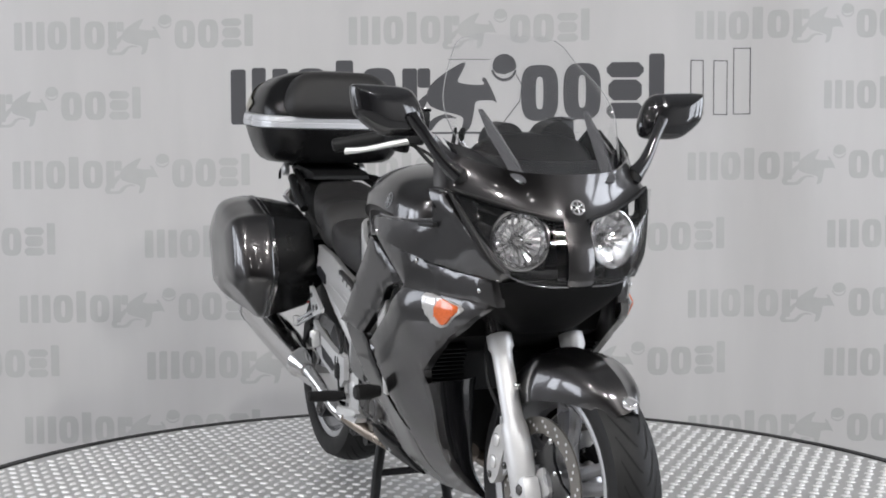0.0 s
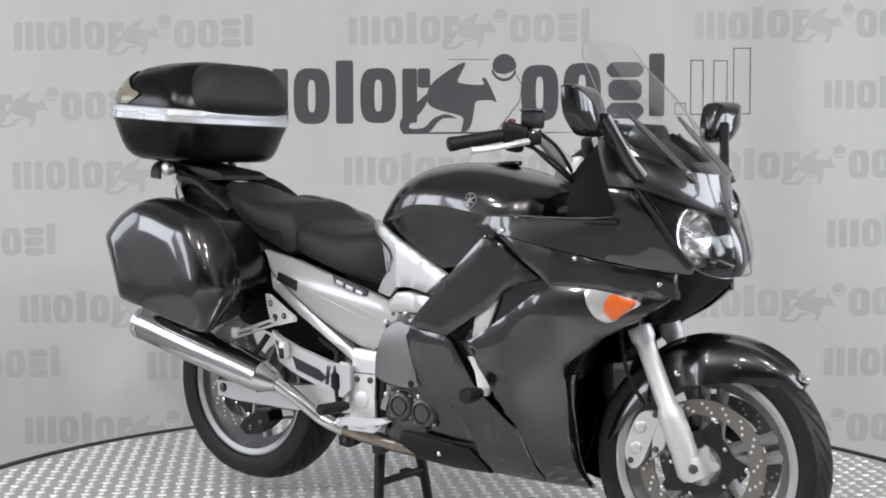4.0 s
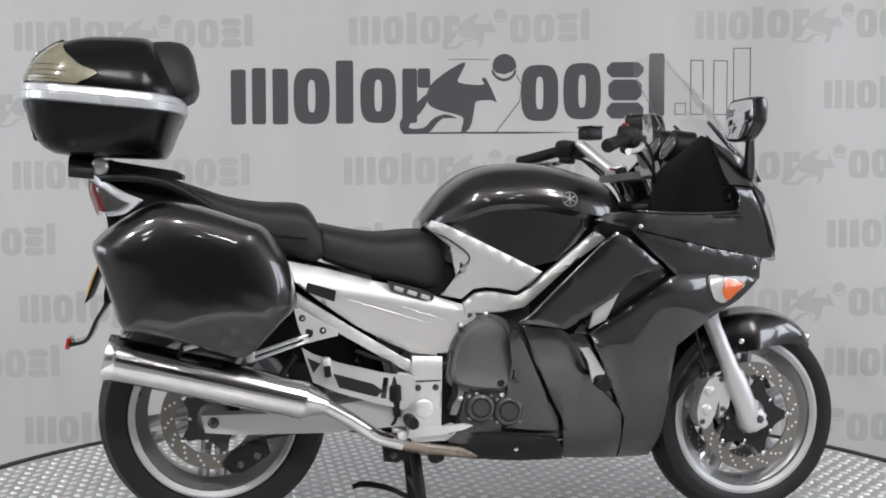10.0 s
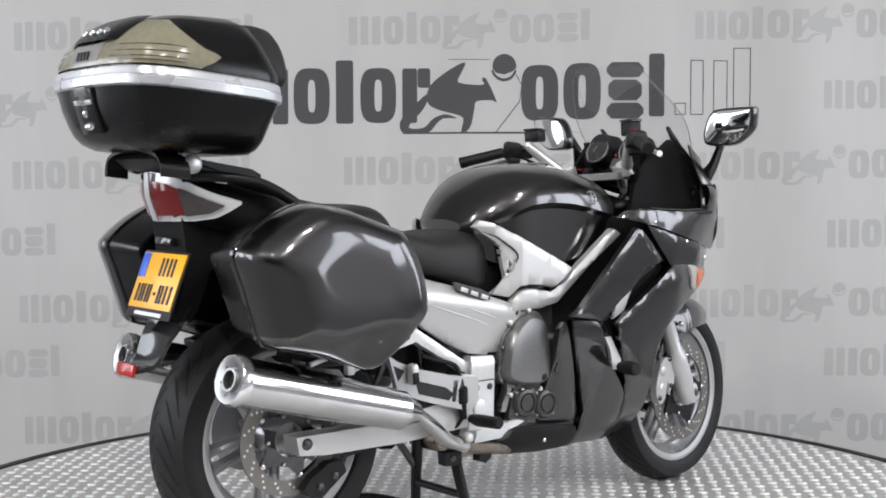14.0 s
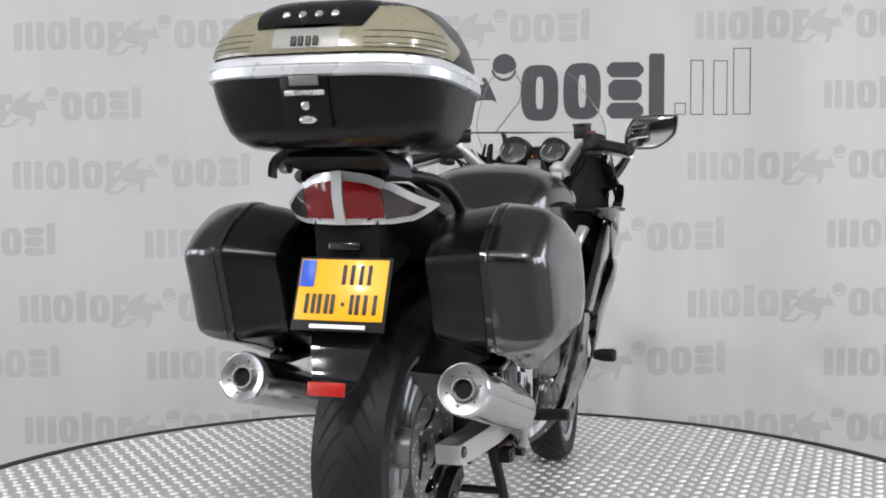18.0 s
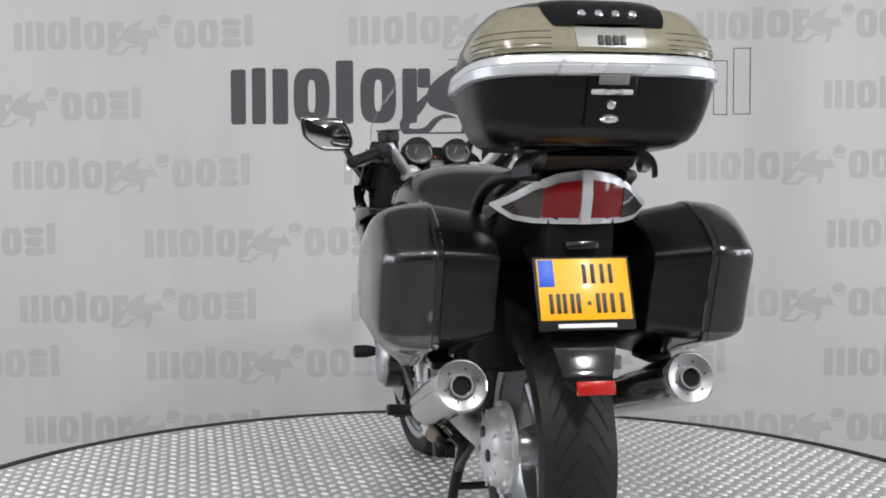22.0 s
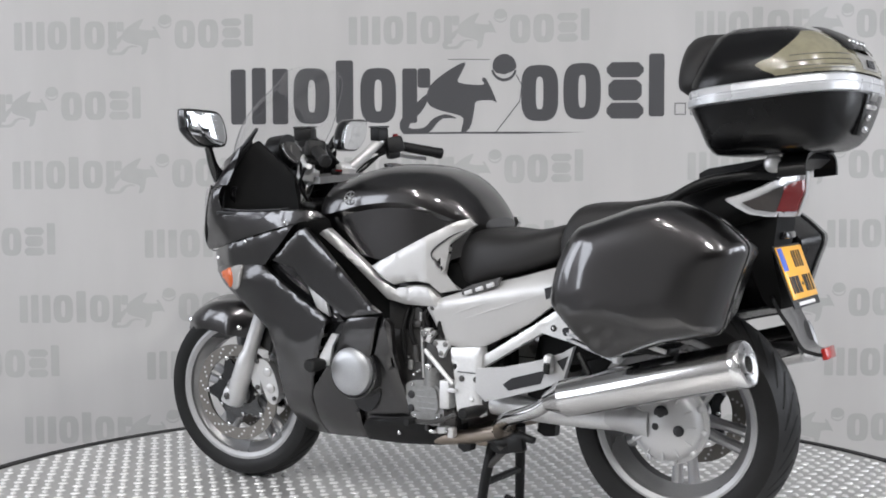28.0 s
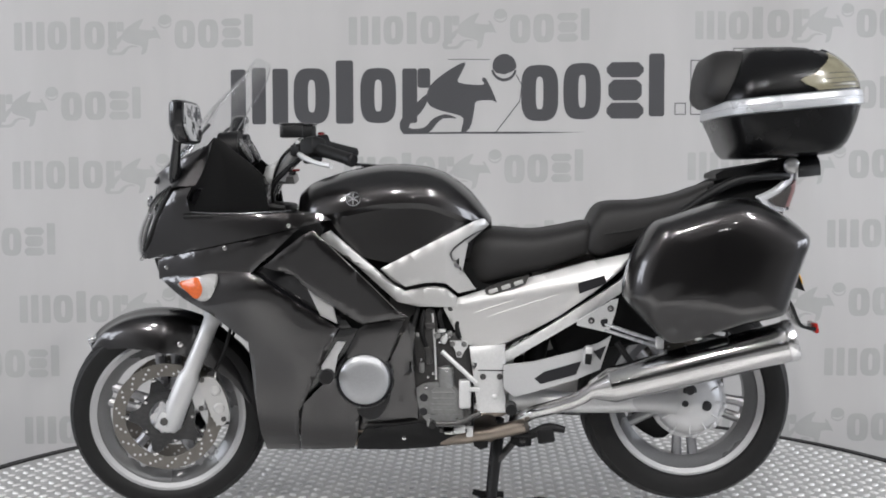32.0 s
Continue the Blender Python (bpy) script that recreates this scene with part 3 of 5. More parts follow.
def fender_rows(inner=0.0):
    rows = []
    path = curve([(1.262, .335), (1.30, .44), (1.37, .535), (1.45, .59), (1.545, .613), (1.65, .602), (1.735, .56), (1.782, .505)], 34)
    drop = [.02, .05, .085, .095, .100, .085, .052, .012]
    half = [.062, .066, .070, .086, .115, .102, .074, .030]
    for i, (x, z) in enumerate(path):
        u = i / 33 * 7
        d, w = float(np.interp(u, range(8), drop)), float(np.interp(u, range(8), half)) - inner
        out = Vector((x - FA.x, 0, z - FA.z)).normalized()
        row = []
        for k in np.linspace(-1, 1, 21):
            yy = w * math.sin(k * math.pi / 2) if abs(k) > 0 else 0
            dd = d * max(0.0, (abs(k) - 0.35) / 0.65) ** 1.7 + 0.010 * k * k + 0.012 * min(1.0, abs(k) / .25)
            row.append(Vector((x, yy, z)) - out * (dd + inner))
        rows.append(row)
    return rows


fend = steer(part("front_fender", shell(fender_rows(), 0.004), PAINT, bike, "graphite grey front mudguard with a pointed tip"))
part("fender_tip", dome((1.768, 0, .52), .017, .008, (0.5, 0, 0.9), 14), CHROME, fend, "small bright stud at the tip")
for s in (-1, 1):
    part("fender_bolt", dome((1.495, s * .112, .519), .009, .006, (0, s, 0), 12), STEEL, fend)

# ---- side bodywork: one smooth half-width for the whole flank ----
SX = [.60, .80, .95, 1.10, 1.25, 1.40, 1.50, 1.60]
SZ = [.19, .27, .35, .45, .57, .68, .76, .86, .95, 1.12]
SY = np.array([
    [.10, .11, .11, .09, .05, .04, .03, .03],
    [.145, .175, .178, .165, .140, .13, .12, .10],
    [.17, .205, .212, .205, .184, .17, .14, .10],
    [.21, .245, .250, .244, .206, .19, .16, .10],
    [.26, .283, .278, .270, .246, .205, .17, .10],
    [.27, .290, .285, .284, .280, .234, .188, .10],
    [.26, .270, .285, .293, .272, .232, .184, .14],
    [.185, .205, .250, .292, .282, .252, .218, .165],
    [.16, .185, .225, .275, .280, .268, .236, .16],
    [.14, .16, .19, .22, .255, .260, .20, .10]])


def smooth_at(v, knots, values):
    """A smooth line through values at uneven knots."""
    v = min(max(v, knots[0]), knots[-1] - 1e-6)
    i = max(k for k in range(len(knots) - 1) if knots[k] <= v)

    def slope(k):
        a, b = max(k - 1, 0), min(k + 1, len(knots) - 1)
        return (values[b] - values[a]) / (knots[b] - knots[a])
    h = knots[i + 1] - knots[i]
    u = (v - knots[i]) / h
    return (2 * u ** 3 - 3 * u * u + 1) * values[i] + (u ** 3 - 2 * u * u + u) * h * slope(i) + (3 * u * u - 2 * u ** 3) * values[i + 1] + (u ** 3 - u * u) * h * slope(i + 1)


def flank(x, z):
    """Half-width of the bodywork at a height and a length."""
    return float(smooth_at(z, SZ, [smooth_at(x, SX, row) for row in SY]))


def bolt(x, z, s, parent, off=0.0, r=.0065, mat=STEEL):
    return part("panel_bolt", dome((x, s * (flank(x, z) + off), z), r, .003, (0, s, 0), 12, 3), mat, parent)


MAIN = [(1.512, .712), (1.505, .702), (1.44, .655), (1.36, .612), (1.30, .568), (1.255, .533), (1.232, .485), (1.228, .42), (1.235, .357), (1.238, .28), (1.235, .192), (1.13, .198), (1.117, .331), (1.097, .403), (1.068, .475), (1.02, .56), (.995, .578), (1.124, .66), (1.22, .725), (1.245, .735), (1.35, .733), (1.45, .726)]
UPPER = [(1.013, .881), (1.045, .900), (1.10, .905), (1.18, .897), (1.30, .893), (1.405, .894), (1.428, .912), (1.415, .945), (1.400, .972), (1.452, .964), (1.502, .888), (1.540, .824), (1.566, .786), (1.556, .768), (1.50, .774), (1.40, .795), (1.30, .816), (1.20, .838), (1.10, .862)]
WEDGE = [(1.10, .859), (1.20, .835), (1.30, .813), (1.40, .792), (1.495, .772), (1.520, .768), (1.524, .760), (1.523, .707), (1.45, .722), (1.353, .729), (1.242, .729), (1.205, .765), (1.177, .787)]


def wedge_face(x, z):
    """The wedge's plain sloping face."""
    return float(np.interp(x, [1.10, 1.25, 1.40, 1.50, 1.525], [.302, .288, .254, .196, .174])) - .14 * max(0, .862 - .22 * (x - 1.1) - z)


MID = [(1.060, .852), (1.085, .842), (1.150, .793), (1.205, .750), (1.165, .738), (1.118, .727), (1.092, .700), (1.060, .672), (1.012, .644), (.975, .618), (.930, .591), (.853, .606), (.800, .614), (.835, .634), (.945, .742)]
LOWMID = [(.81, .603), (.92, .590), (.94, .575), (.992, .469), (1.018, .424), (1.075, .385), (1.106, .352), (1.114, .330), (1.127, .200), (.97, .208), (.955, .25), (.965, .30), (.945, .332), (.898, .414), (.851, .502)]
SHIELD = [(.783, .579), (.80, .596), (.844, .498), (.891, .408), (.935, .330), (.945, .305), (.928, .283), (.775, .294), (.835, .350), (.79, .483)]
BELLY = [(.655, .30), (.78, .296), (.93, .278), (.952, .25), (.962, .206), (.84, .206), (.69, .218), (.64, .25)]
for s in (-1, 1):
    part("side_fairing", panel(MAIN, lambda x, z: flank(x, z) + .004, s, .02), PAINT, bike, "graphite grey lower side fairing")
    u = part("upper_fairing", panel(UPPER, lambda x, z: flank(x, z) + .012, s, .02), PAINT, bike, "graphite grey upper side fairing")
    bolt(1.126, .866, s, u, .012)
    wd = part("fairing_wedge", panel(WEDGE, wedge_face, s, .02, .004), PAINT, bike, "graphite grey wedge below the upper fairing")
    for bx, bz in ((1.31, .803), (1.493, .744)):
        part("panel_bolt", dome((bx, s * wedge_face(bx, bz), bz), .0065, .003, (0, s, 0), 12, 3), STEEL, wd)
    part("knee_fairing", panel(MID, lambda x, z: .300 - .17 * max(0, .594 * (x - .787) - .804 * (z - .627)), s, .02), PAINT, bike, "dark graphite middle fairing panel")
    part("engine_fairing", panel(LOWMID, lambda x, z: flank(x, z) - .008 + .011 * max(0, min(1, (x - .98) / .10)), s, .02), PAINT, bike, "graphite grey panel beside the engine")
    part("engine_shield", panel(SHIELD, lambda x, z: flank(x, z) - .022, s, .02), PAINT, bike, "dark graphite engine shield")
    liner = []
    for z in np.linspace(.205, .50, 12):
        e = float(np.interp(z, [.20, .28, .357, .42, .485, .53], [1.231, 1.234, 1.231, 1.224, 1.228, 1.248]))
        w, f = flank(e, z) - .006, float(np.interp(z, [.205, .35, .50], [.10, .65, 1.0]))
        liner.append([(e - a * f, s * (w - q * f), z) for a, q in ((.0, .0), (-.002, .035), (.0, .075), (.010, .115), (.035, .15))])
    ln = part("fairing_liner", shell(liner, .003), GLOSS, bike, "glossy black panel inside the fairing")
    for k in range(9):
        z = .505 + .011 * k
        e = float(np.interp(z, [.485, .53, .60], [1.222, 1.242, 1.30]))
        part("louvre", box((e - .03, s * (flank(e, z) - .065), z), (.05, .10, .003), (0, 20, 0), .001), PLASTIC, ln)
    b = part("belly_pan", panel(BELLY, lambda x, z: flank(x, z) - .002, s, .02), PLASTIC, bike, "dark belly pan")
    bolt(.82, .248, s, b, .0)
    part("air_duct", panel([(.96, .575), (.99, .615), (1.06, .69), (1.09, .74), (1.20, .765), (1.26, .752), (1.13, .64), (1.02, .55)], lambda x, z: flank(x, z) - .034, s, .01, .003), GLOSS, bike, "black side air outlet")
    part("slot_backing", panel([(.925, .575), (1.03, .575), (1.14, .36), (1.08, .325)], lambda x, z: flank(x, z) - .032, s, .01, .003), GLOSS, bike, "black slot in the fairing")
    part("duct_trim", panel([(1.082, .69), (1.012, .648), (1.0, .590), (1.046, .612)], lambda x, z: flank(x, z) - .018, s, .01, .003), SILVER, bike, "silver trim in the air outlet")
    ind = part("turn_signal", panel([(1.334, .727), (1.395, .721), (1.456, .700), (1.424, .675), (1.388, .651), (1.352, .667)], lambda x, z: flank(x, z) + .014, s, .02, .006, .02, 28), CLEARLENS, bike, "clear and orange front turn signal")
    part("signal_bulb_lens", panel([(1.392, .718), (1.425, .711), (1.451, .700), (1.424, .676), (1.397, .658), (1.378, .682)], lambda x, z: flank(x, z) + .0175, s, .01, .004, .02, 24), ORANGE, ind, "orange lens")
    part("cockpit_inner", panel([(1.205, .885), (1.215, .94), (1.225, 1.005), (1.25, 1.03), (1.30, 1.072), (1.345, 1.112), (1.365, 1.10), (1.40, 1.045), (1.435, .985), (1.47, .93), (1.475, .90), (1.46, .885), (1.30, .885)], lambda x, z: float(np.interp(x, [1.17, 1.34, 1.43, 1.5], [.13, .175, .225, .19])), s, .012), MATTBLACK, bike, "matt black cockpit lining")
    part("cockpit_shelf", box((1.29, s * .215, .890), (.27, .13, .012), (0, 0, 0), .004), PLASTIC, bike, "black cockpit shelf")
    part("cockpit_trim", tube([(x, s * (flank(x, z) + .006), z) for x, z in ((1.425, .908), (1.40, .902), (1.30, .899), (1.18, .903), (1.12, .908))], [.0015, .002, .002, .002, .0015], 8, 24), GUIDE, bike, "thin satin cockpit edge")
    part("cockpit_edge", tube([(x, s * y, z) for x, y, z in ((1.352, .190, 1.110), (1.385, .212, 1.06), (1.415, .226, 1.005), (1.445, .238, .95), (1.455, .243, .915))], [.004, .006, .007, .006, .003], 8, 24), MATTBLACK, bike, "matt black cockpit edge")
    part("slider_bracket", plate([(.978, .537), (1.002, .538), (1.047, .468), (1.038, .44), (1.012, .442), (1.0, .50)], s * (flank(1.02, .45) - .014), s * (flank(1.02, .45) - .002), .002), ALLOY, bike, "small alloy slider bracket")
    part("crash_slider", tube([(1.024, s * .262, .45), (1.024, s * .29, .45), (1.024, s * .325, .45), (1.024, s * .33, .45)], [.014, .02, .02, .016], 18), RUBBER, bike, "black crash slider")


def inner_body():
    """The dark body behind the panels."""
    rows = []
    for x in np.linspace(.86, 1.33, 10):
        zl = np.interp(x, [.86, 1.05, 1.12, 1.33], [.26, .27, .55, .62])
        cap = float(np.interp(x, [.86, 1.0, 1.15, 1.33], [.150, .165, .215, .25]))
        row = [(x, min(flank(x, z) - .045, cap), z) for z in np.linspace(zl, .88, 10)]
        rows.append(row + [(a, -b, c) for a, b, c in row[::-1]])
    return stack(rows)


part("inner_fairing", inner_body(), MATTBLACK, bike, "matt black inner fairing")
rad = part("radiator", box((1.12, 0, .555), (.03, .34, .20), (0, -12, 0), .004), PLASTIC, bike, "dark finned radiator")
fins = bmesh.new()
for k in range(14):
    box((1.1385 + .0027 * (k - 6.5) * .9, 0, .555 + .0125 * (k - 6.5)), (.004, .31, .003), (0, -12, 0), 0, fins)
tagged(part("radiator_core", fins, PLASTIC, rad), kind="stuff")
part("nose_underside", stack([[(x, y, z + .06 * (x - 1.40)) for x, y in curve([(1.27, -w), (1.40, -w), (f, -w * .9), (f + .01, 0), (f, w * .9), (1.40, w), (1.27, w), (1.25, 0)], 32, closed=True)] for z, w, f in ((.755, .172, 1.535), (.72, .168, 1.525), (.68, .125, 1.49), (.645, .085, 1.45), (.63, .06, 1.42))]), MATTBLACK, bike, "black plastic under the nose")


# nose: half curves from the flank to the centre line, mirrored
SEAM = [(1.392, .262, .977), (1.464, .252, .969), (1.515, .190, .944), (1.555, .110, .917), (1.583, .030, .896)]
BROW = [(1.352, .243, 1.095), (1.395, .236, 1.070), (1.433, .225, 1.050), (1.490, .180, 1.028), (1.527, .135, 1.012), (1.550, .070, 1.004), (1.557, .0, 1.002)]
CHIN = [(1.604, .030, .757), (1.597, .090, .760), (1.574, .145, .776), (1.546, .186, .814), (1.510, .219, .886), (1.464, .252, .969)]


def flip(rows, s):
    return [[Vector((p[0], s * p[1], p[2])) for p in r] for r in rows]


def between(a, b, n, swell, way):
    """Rows from line a to line b, swelling out between them."""
    return [[Vector(p) + (Vector(q) - Vector(p)) * t + Vector(way) * (swell * 4 * t * (1 - t)) for t in np.linspace(0, 1, n)] for p, q in zip(a, b)]


seam_line = list(curve(SEAM + [(1.588, 0, .890)], 30))
brow_line = list(curve(BROW, 30))
cowl = between(seam_line, brow_line, 9, -.006, (.8, 0, .5))
whole = flip(cowl, -1) + flip(cowl, 1)[-2::-1]
part("nose_cowl", shell(whole, .005), PAINT, bike, "graphite grey nose cowl", 50)
spine_l = [(1.584, .031, .8975), (1.594, .0315, .878), (1.608, .032, .842), (1.614, .032, .805), (1.613, .032, .778), (1.604, .031, .757)]
spine = [[Vector((p[0] + .004 * (1 - k * k), p[1] * k, p[2] - .003 * (1 - k * k))) for k in np.linspace(-1, 1, 9)] for p in curve(spine_l, 14)]
part("nose_spine", shell(spine, .004), PAINT, bike, "graphite grey spine between the headlights")
for s in (-1, 1):
    hl = new("headlight")
    hl.parent = bike
    tagged(hl, "clear wrap-round headlight with a round reflector in black")
    top = list(curve(SEAM[1:], 26))[::-1]
    low = list(curve(CHIN, 26))
    face = between(top, low, 14, .022, (.88, .32, -.05))
    lens = part("headlight_lens", shell(flip(face, s), .003), GLASS, hl, "clear lens")
    lens.visible_shadow = False
    inner = [[p + Vector((-.085, -.02, 0)) for p in r] for r in face]
    part("headlight_housing", shell(flip(inner, s), .003), GLOSS, hl, "black headlight housing")
    edge = [face[k][0] for k in range(26)]
    part("lens_gasket", tube([(p[0] + .001, s * (p[1] + .001), p[2] + .003) for p in edge], .0042, 8), RUBBER, hl, "black gasket above the lens")
    part("outer_gasket", tube([(p[0] - .001, s * (p[1] + .004), p[2]) for p in low[12:]], [.006, .009, .008, .004], 8), RUBBER, hl, "black gap beside the lens")
    part("chin_trim", tube([(p[0] + .002, s * p[1], p[2] - .003) for p in low[:16]], .0020, 8), GUIDE, hl, "bright lower edge of the lens")
    c, d = Vector((1.548, s * .118, .857)), Vector((.975, s * .2, .08)).normalized()
    u = d.orthogonal().normalized()
    w = d.cross(u)

    def ringed(profile, n=32, flute=0.0):
        bm = bmesh.new()
        grid(bm, [[c + d * (h + flute * (k % 2)) + (u * math.cos(2 * math.pi * k / n) + w * math.sin(2 * math.pi * k / n)) * r for r, h in profile] for k in range(n)], wrap=True)
        return bm
    part("reflector_bowl", ringed(((.065, -.004), (.060, -.016), (.051, -.027), (.036, -.036), (.020, -.041), (.010, -.042)), 40, .002), REFLECT, hl, "bright faceted reflector", 5)
    part("reflector_ring", ringed(((.0695, -.006), (.069, -.001), (.065, .0), (.064, -.006))), STEEL, hl, "bright ring round the reflector")
    part("bulb_cap", dome(c - d * .026, .013, .012, d, 16), STEEL, hl)
badge = part("nose_badge", lathe([(.017, -.003), (.0175, .001), (.0145, .003), (.013, .001), (.013, -.003)], (0, 0, 0), 28, "x"), CHROME, bike, "small round bright emblem")
badge.matrix_local = pose(1.592, 0, .929, 0, -18, 0)
for k in range(3):
    part("badge_bar", box((.001, 0, 0), (.003, .003, .027), (60 * k, 0, 0), .001), CHROME, badge)
lip = between([Vector(p) + Vector((-.012, -.01 * (i < 25), -.004)) for i, p in enumerate(brow_line[8:])], [Vector(p) + Vector((-.045, 0, .03)) for p in brow_line[8:]], 4, 0, (0, 0, 1))
part("intake_lip", shell(flip(lip, -1) + flip(lip, 1)[-2::-1], .004), GLOSS, bike, "black lip below the screen")

# screen
V = [(1.004, 1.562, .135, 1.500), (1.04, 1.53, .178, 1.425), (1.09, 1.485, .212, 1.38), (1.16, 1.42, .224, 1.345), (1.22, 1.365, .205, 1.31), (1.285, 1.30, .166, 1.262), (1.318, 1.268, .146, 1.25), (1.338, 1.25, .118, 1.243), (1.345, 1.243, .085, 1.24)]
vv = curve(V, 22)
screen_rows = [[(xs + (xc - xs) * math.cos(a), hw * math.sin(a) / math.sin(1.35), z) for a in np.linspace(-1.35, 1.35, 27)] for z, xc, hw, xs in vv]
scr = part("windscreen", shell(screen_rows, .004), GLASS, bike, "clear curved touring windscreen")
scr.visible_shadow = False
for s in (0, -1):
    part("screen_edge", tube([r[s] for r in screen_rows[:19]], [.0014, .0014, .0008], 6), SCREENRIM, scr, "polished screen edge")
for s in (-1, 1):
    guide = []
    for i, (x, y, z) in enumerate(curve([(1.548, .112, .985), (1.528, .116, 1.012), (1.46, .128, 1.08), (1.38, .138, 1.155)], 14)):
        w = float(np.interp(i, [0, 3, 10, 13], [.008, .019, .016, .007]))
        guide.append([(x - .25 * k * k * w, s * (y + w * k), z - .2 * k * k * w) for k in np.linspace(-1, 1, 7)])
    part("screen_guide", shell(guide, .007), GUIDE, bike, "glossy dark screen guide")

# mirrors
for s in (-1, 1):
    mir = new("mirror")
    mir.parent = bike
    tagged(mir, "black fairing mirror on a curved stalk")
    part("mirror_stalk", tube([(1.455, s * .228, 1.0), (1.448, s * .262, 1.035), (1.435, s * .295, 1.085), (1.418, s * .328, 1.135)], [.022, .0155, .012, .016], 16, 14), GLOSS, mir, "black mirror stalk")
    part("stalk_boot", tube([(1.458, s * .222, .985), (1.455, s * .232, 1.005), (1.450, s * .252, 1.025)], [.016, .020, .015], 16, 8), RUBBER, mir, "black rubber boot of the stalk")
    face = curve([(-.084, -.012), (-.068, .028), (-.045, .050), (0, .055), (.075, .056), (.086, .046), (.083, .015), (.072, -.014), (.022, -.050), (-.03, -.055), (-.072, -.052), (-.084, -.038)], 60, closed=True)
    cen, fx = Vector((1.378, s * .372, 1.145)), Vector((-.99, s * .10, 0)).normalized()
    side_v = Vector((-fx.y, fx.x, 0))
    if side_v.y * s < 0:
        side_v = -side_v
    up_v = Vector((-.05, 0, 1)).normalized()
    rings = [[cen - fx * h + (side_v * p[0] + up_v * p[1]) * q for p in face] for h, q in ((-.006, .95), (-.004, 1.0), (.008, 1.04), (.022, 1.02), (.034, .90), (.042, .62), (.046, .3))]
    part("mirror_housing", stack(rings), GLOSS, mir, "glossy black mirror housing", 40)
    part("mirror_glass", stack([[cen + fx * h + (side_v * p[0] + up_v * p[1]) * q for p in face] for h, q in ((.0, .89), (.0085, .89), (.009, .87))]), MIRROR, mir, "silvered mirror glass")


# ---- tank, seats ----
def long_body(stations, ntheta=28, steps=40, px=.72, pz=.72, under=.25):
    """A body along x from stations of (x, half width, bottom z, top z): rounded above, flatter below."""
    st = curve(stations, steps)
    rows = []
    for x, w, zb, zt in st:
        mid = zb + (zt - zb) * under
        row = []
        for k in range(ntheta):
            a = 2 * math.pi * k / ntheta
            c, sn = math.cos(a), math.sin(a)
            yy = w * math.copysign(abs(c) ** px, c)
            zz = mid + ((zt - mid) if sn > 0 else (mid - zb)) * math.copysign(abs(sn) ** pz, sn)
            row.append((x, yy, zz))
        rows.append(row)
    return stack(rows)


def tank_body(stations, steps=54):
    """The tank: a rounded upper shell down to a crease, and a flatter set-in flank below it. Stations: x, half width, bottom, crease, top."""
    rows = []
    for x, w, zb, zc, zt in curve(stations, steps):
        half = [(0.0, zt)]
        for k in range(1, 13):
            a = math.pi / 2 * (1 - k / 12)
            half.append((w * math.cos(a) ** .78, zc + (zt - zc) * math.sin(a) ** .85))
        half += [(w - .004, zc - .006), (w - .011, zc - .016)]
        for u in (0.3, 0.6, 1.0):
            half.append((w - .012 - .010 * u, zc - .016 + (zb - zc + .016) * u))
        half.append((w * .6, zb - .01))
        rows.append([(x, y, z) for y, z in half] + [(x, 0, zb - .012)] + [(x, -y, z) for y, z in half[:0:-1]])
    return stack(rows)


tank = part("fuel_tank", tank_body([(.568, .085, .835, .858, .880), (.59, .118, .80, .862, .912), (.63, .150, .77, .876, .960), (.685, .180, .755, .900, 1.003), (.74, .197, .75, .920, 1.026), (.80, .207, .75, .926, 1.036), (.88, .213, .76, .922, 1.038), (.96, .213, .78, .908, 1.026), (1.03, .203, .80, .893, 1.007), (1.09, .178, .83, .885, .985), (1.125, .13, .85, .875, .958)]),
            PAINT, bike, "graphite grey fuel tank with a round emblem", 28)
for s in (-1, 1):
    bd = part("tank_badge", lathe([(.0185, -.0015), (.0200, 0), (.0215, -.0015), (.0200, -.003)], (0, 0, 0), 32, "z"), GENCOVER, tank, "round chrome emblem")
    bd.matrix_basis = pose(.958, s * .2115, .938) @ Vector((0, s * .9, .28)).to_track_quat("Z", "Y").to_matrix().to_4x4()
    sp = bmesh.new()
    for k in range(3):
        box((0, 0, 0), (.034, .003, .003), (0, 0, 60 * k + 30), .001, sp)
    st_ = part("badge_star", sp, GENCOVER, tank)
    st_.matrix_basis = bd.matrix_basis.copy()
cap = part("filler_cap", dome((.93, 0, 1.034), .045, .006, (-.1, 0, 1), 32), GLOSS, tank, "black filler cap")

part("rider_seat", long_body([(.278, .13, .80, .862), (.30, .158, .77, .870), (.37, .170, .745, .856), (.45, .172, .72, .845), (.545, .160, .69, .852), (.60, .140, .675, .848), (.645, .115, .69, .825), (.685, .085, .73, .775)], 32, 34, .5, .55, .4), SEAT, bike, "black vinyl rider seat")
pil = part("pillion_seat", long_body([(-.075, .085, .94, .985), (-.03, .110, .91, .970), (.04, .135, .86, .947), (.13, .155, .81, .932), (.225, .168, .775, .928), (.262, .168, .765, .912), (.288, .16, .775, .865), (.296, .15, .785, .82)], 32, 36, .5, .5, .4), SEAT, bike, "black vinyl pillion seat")
for body, st in ((pil, [(-.03, .112, .925), (.06, .142, .885), (.15, .160, .85), (.25, .170, .835)]),):
    for s in (-1, 1):
        part("seat_piping", tube([(x, s * y, z) for x, y, z in st], .003, 6, 16), RUBBER, body)

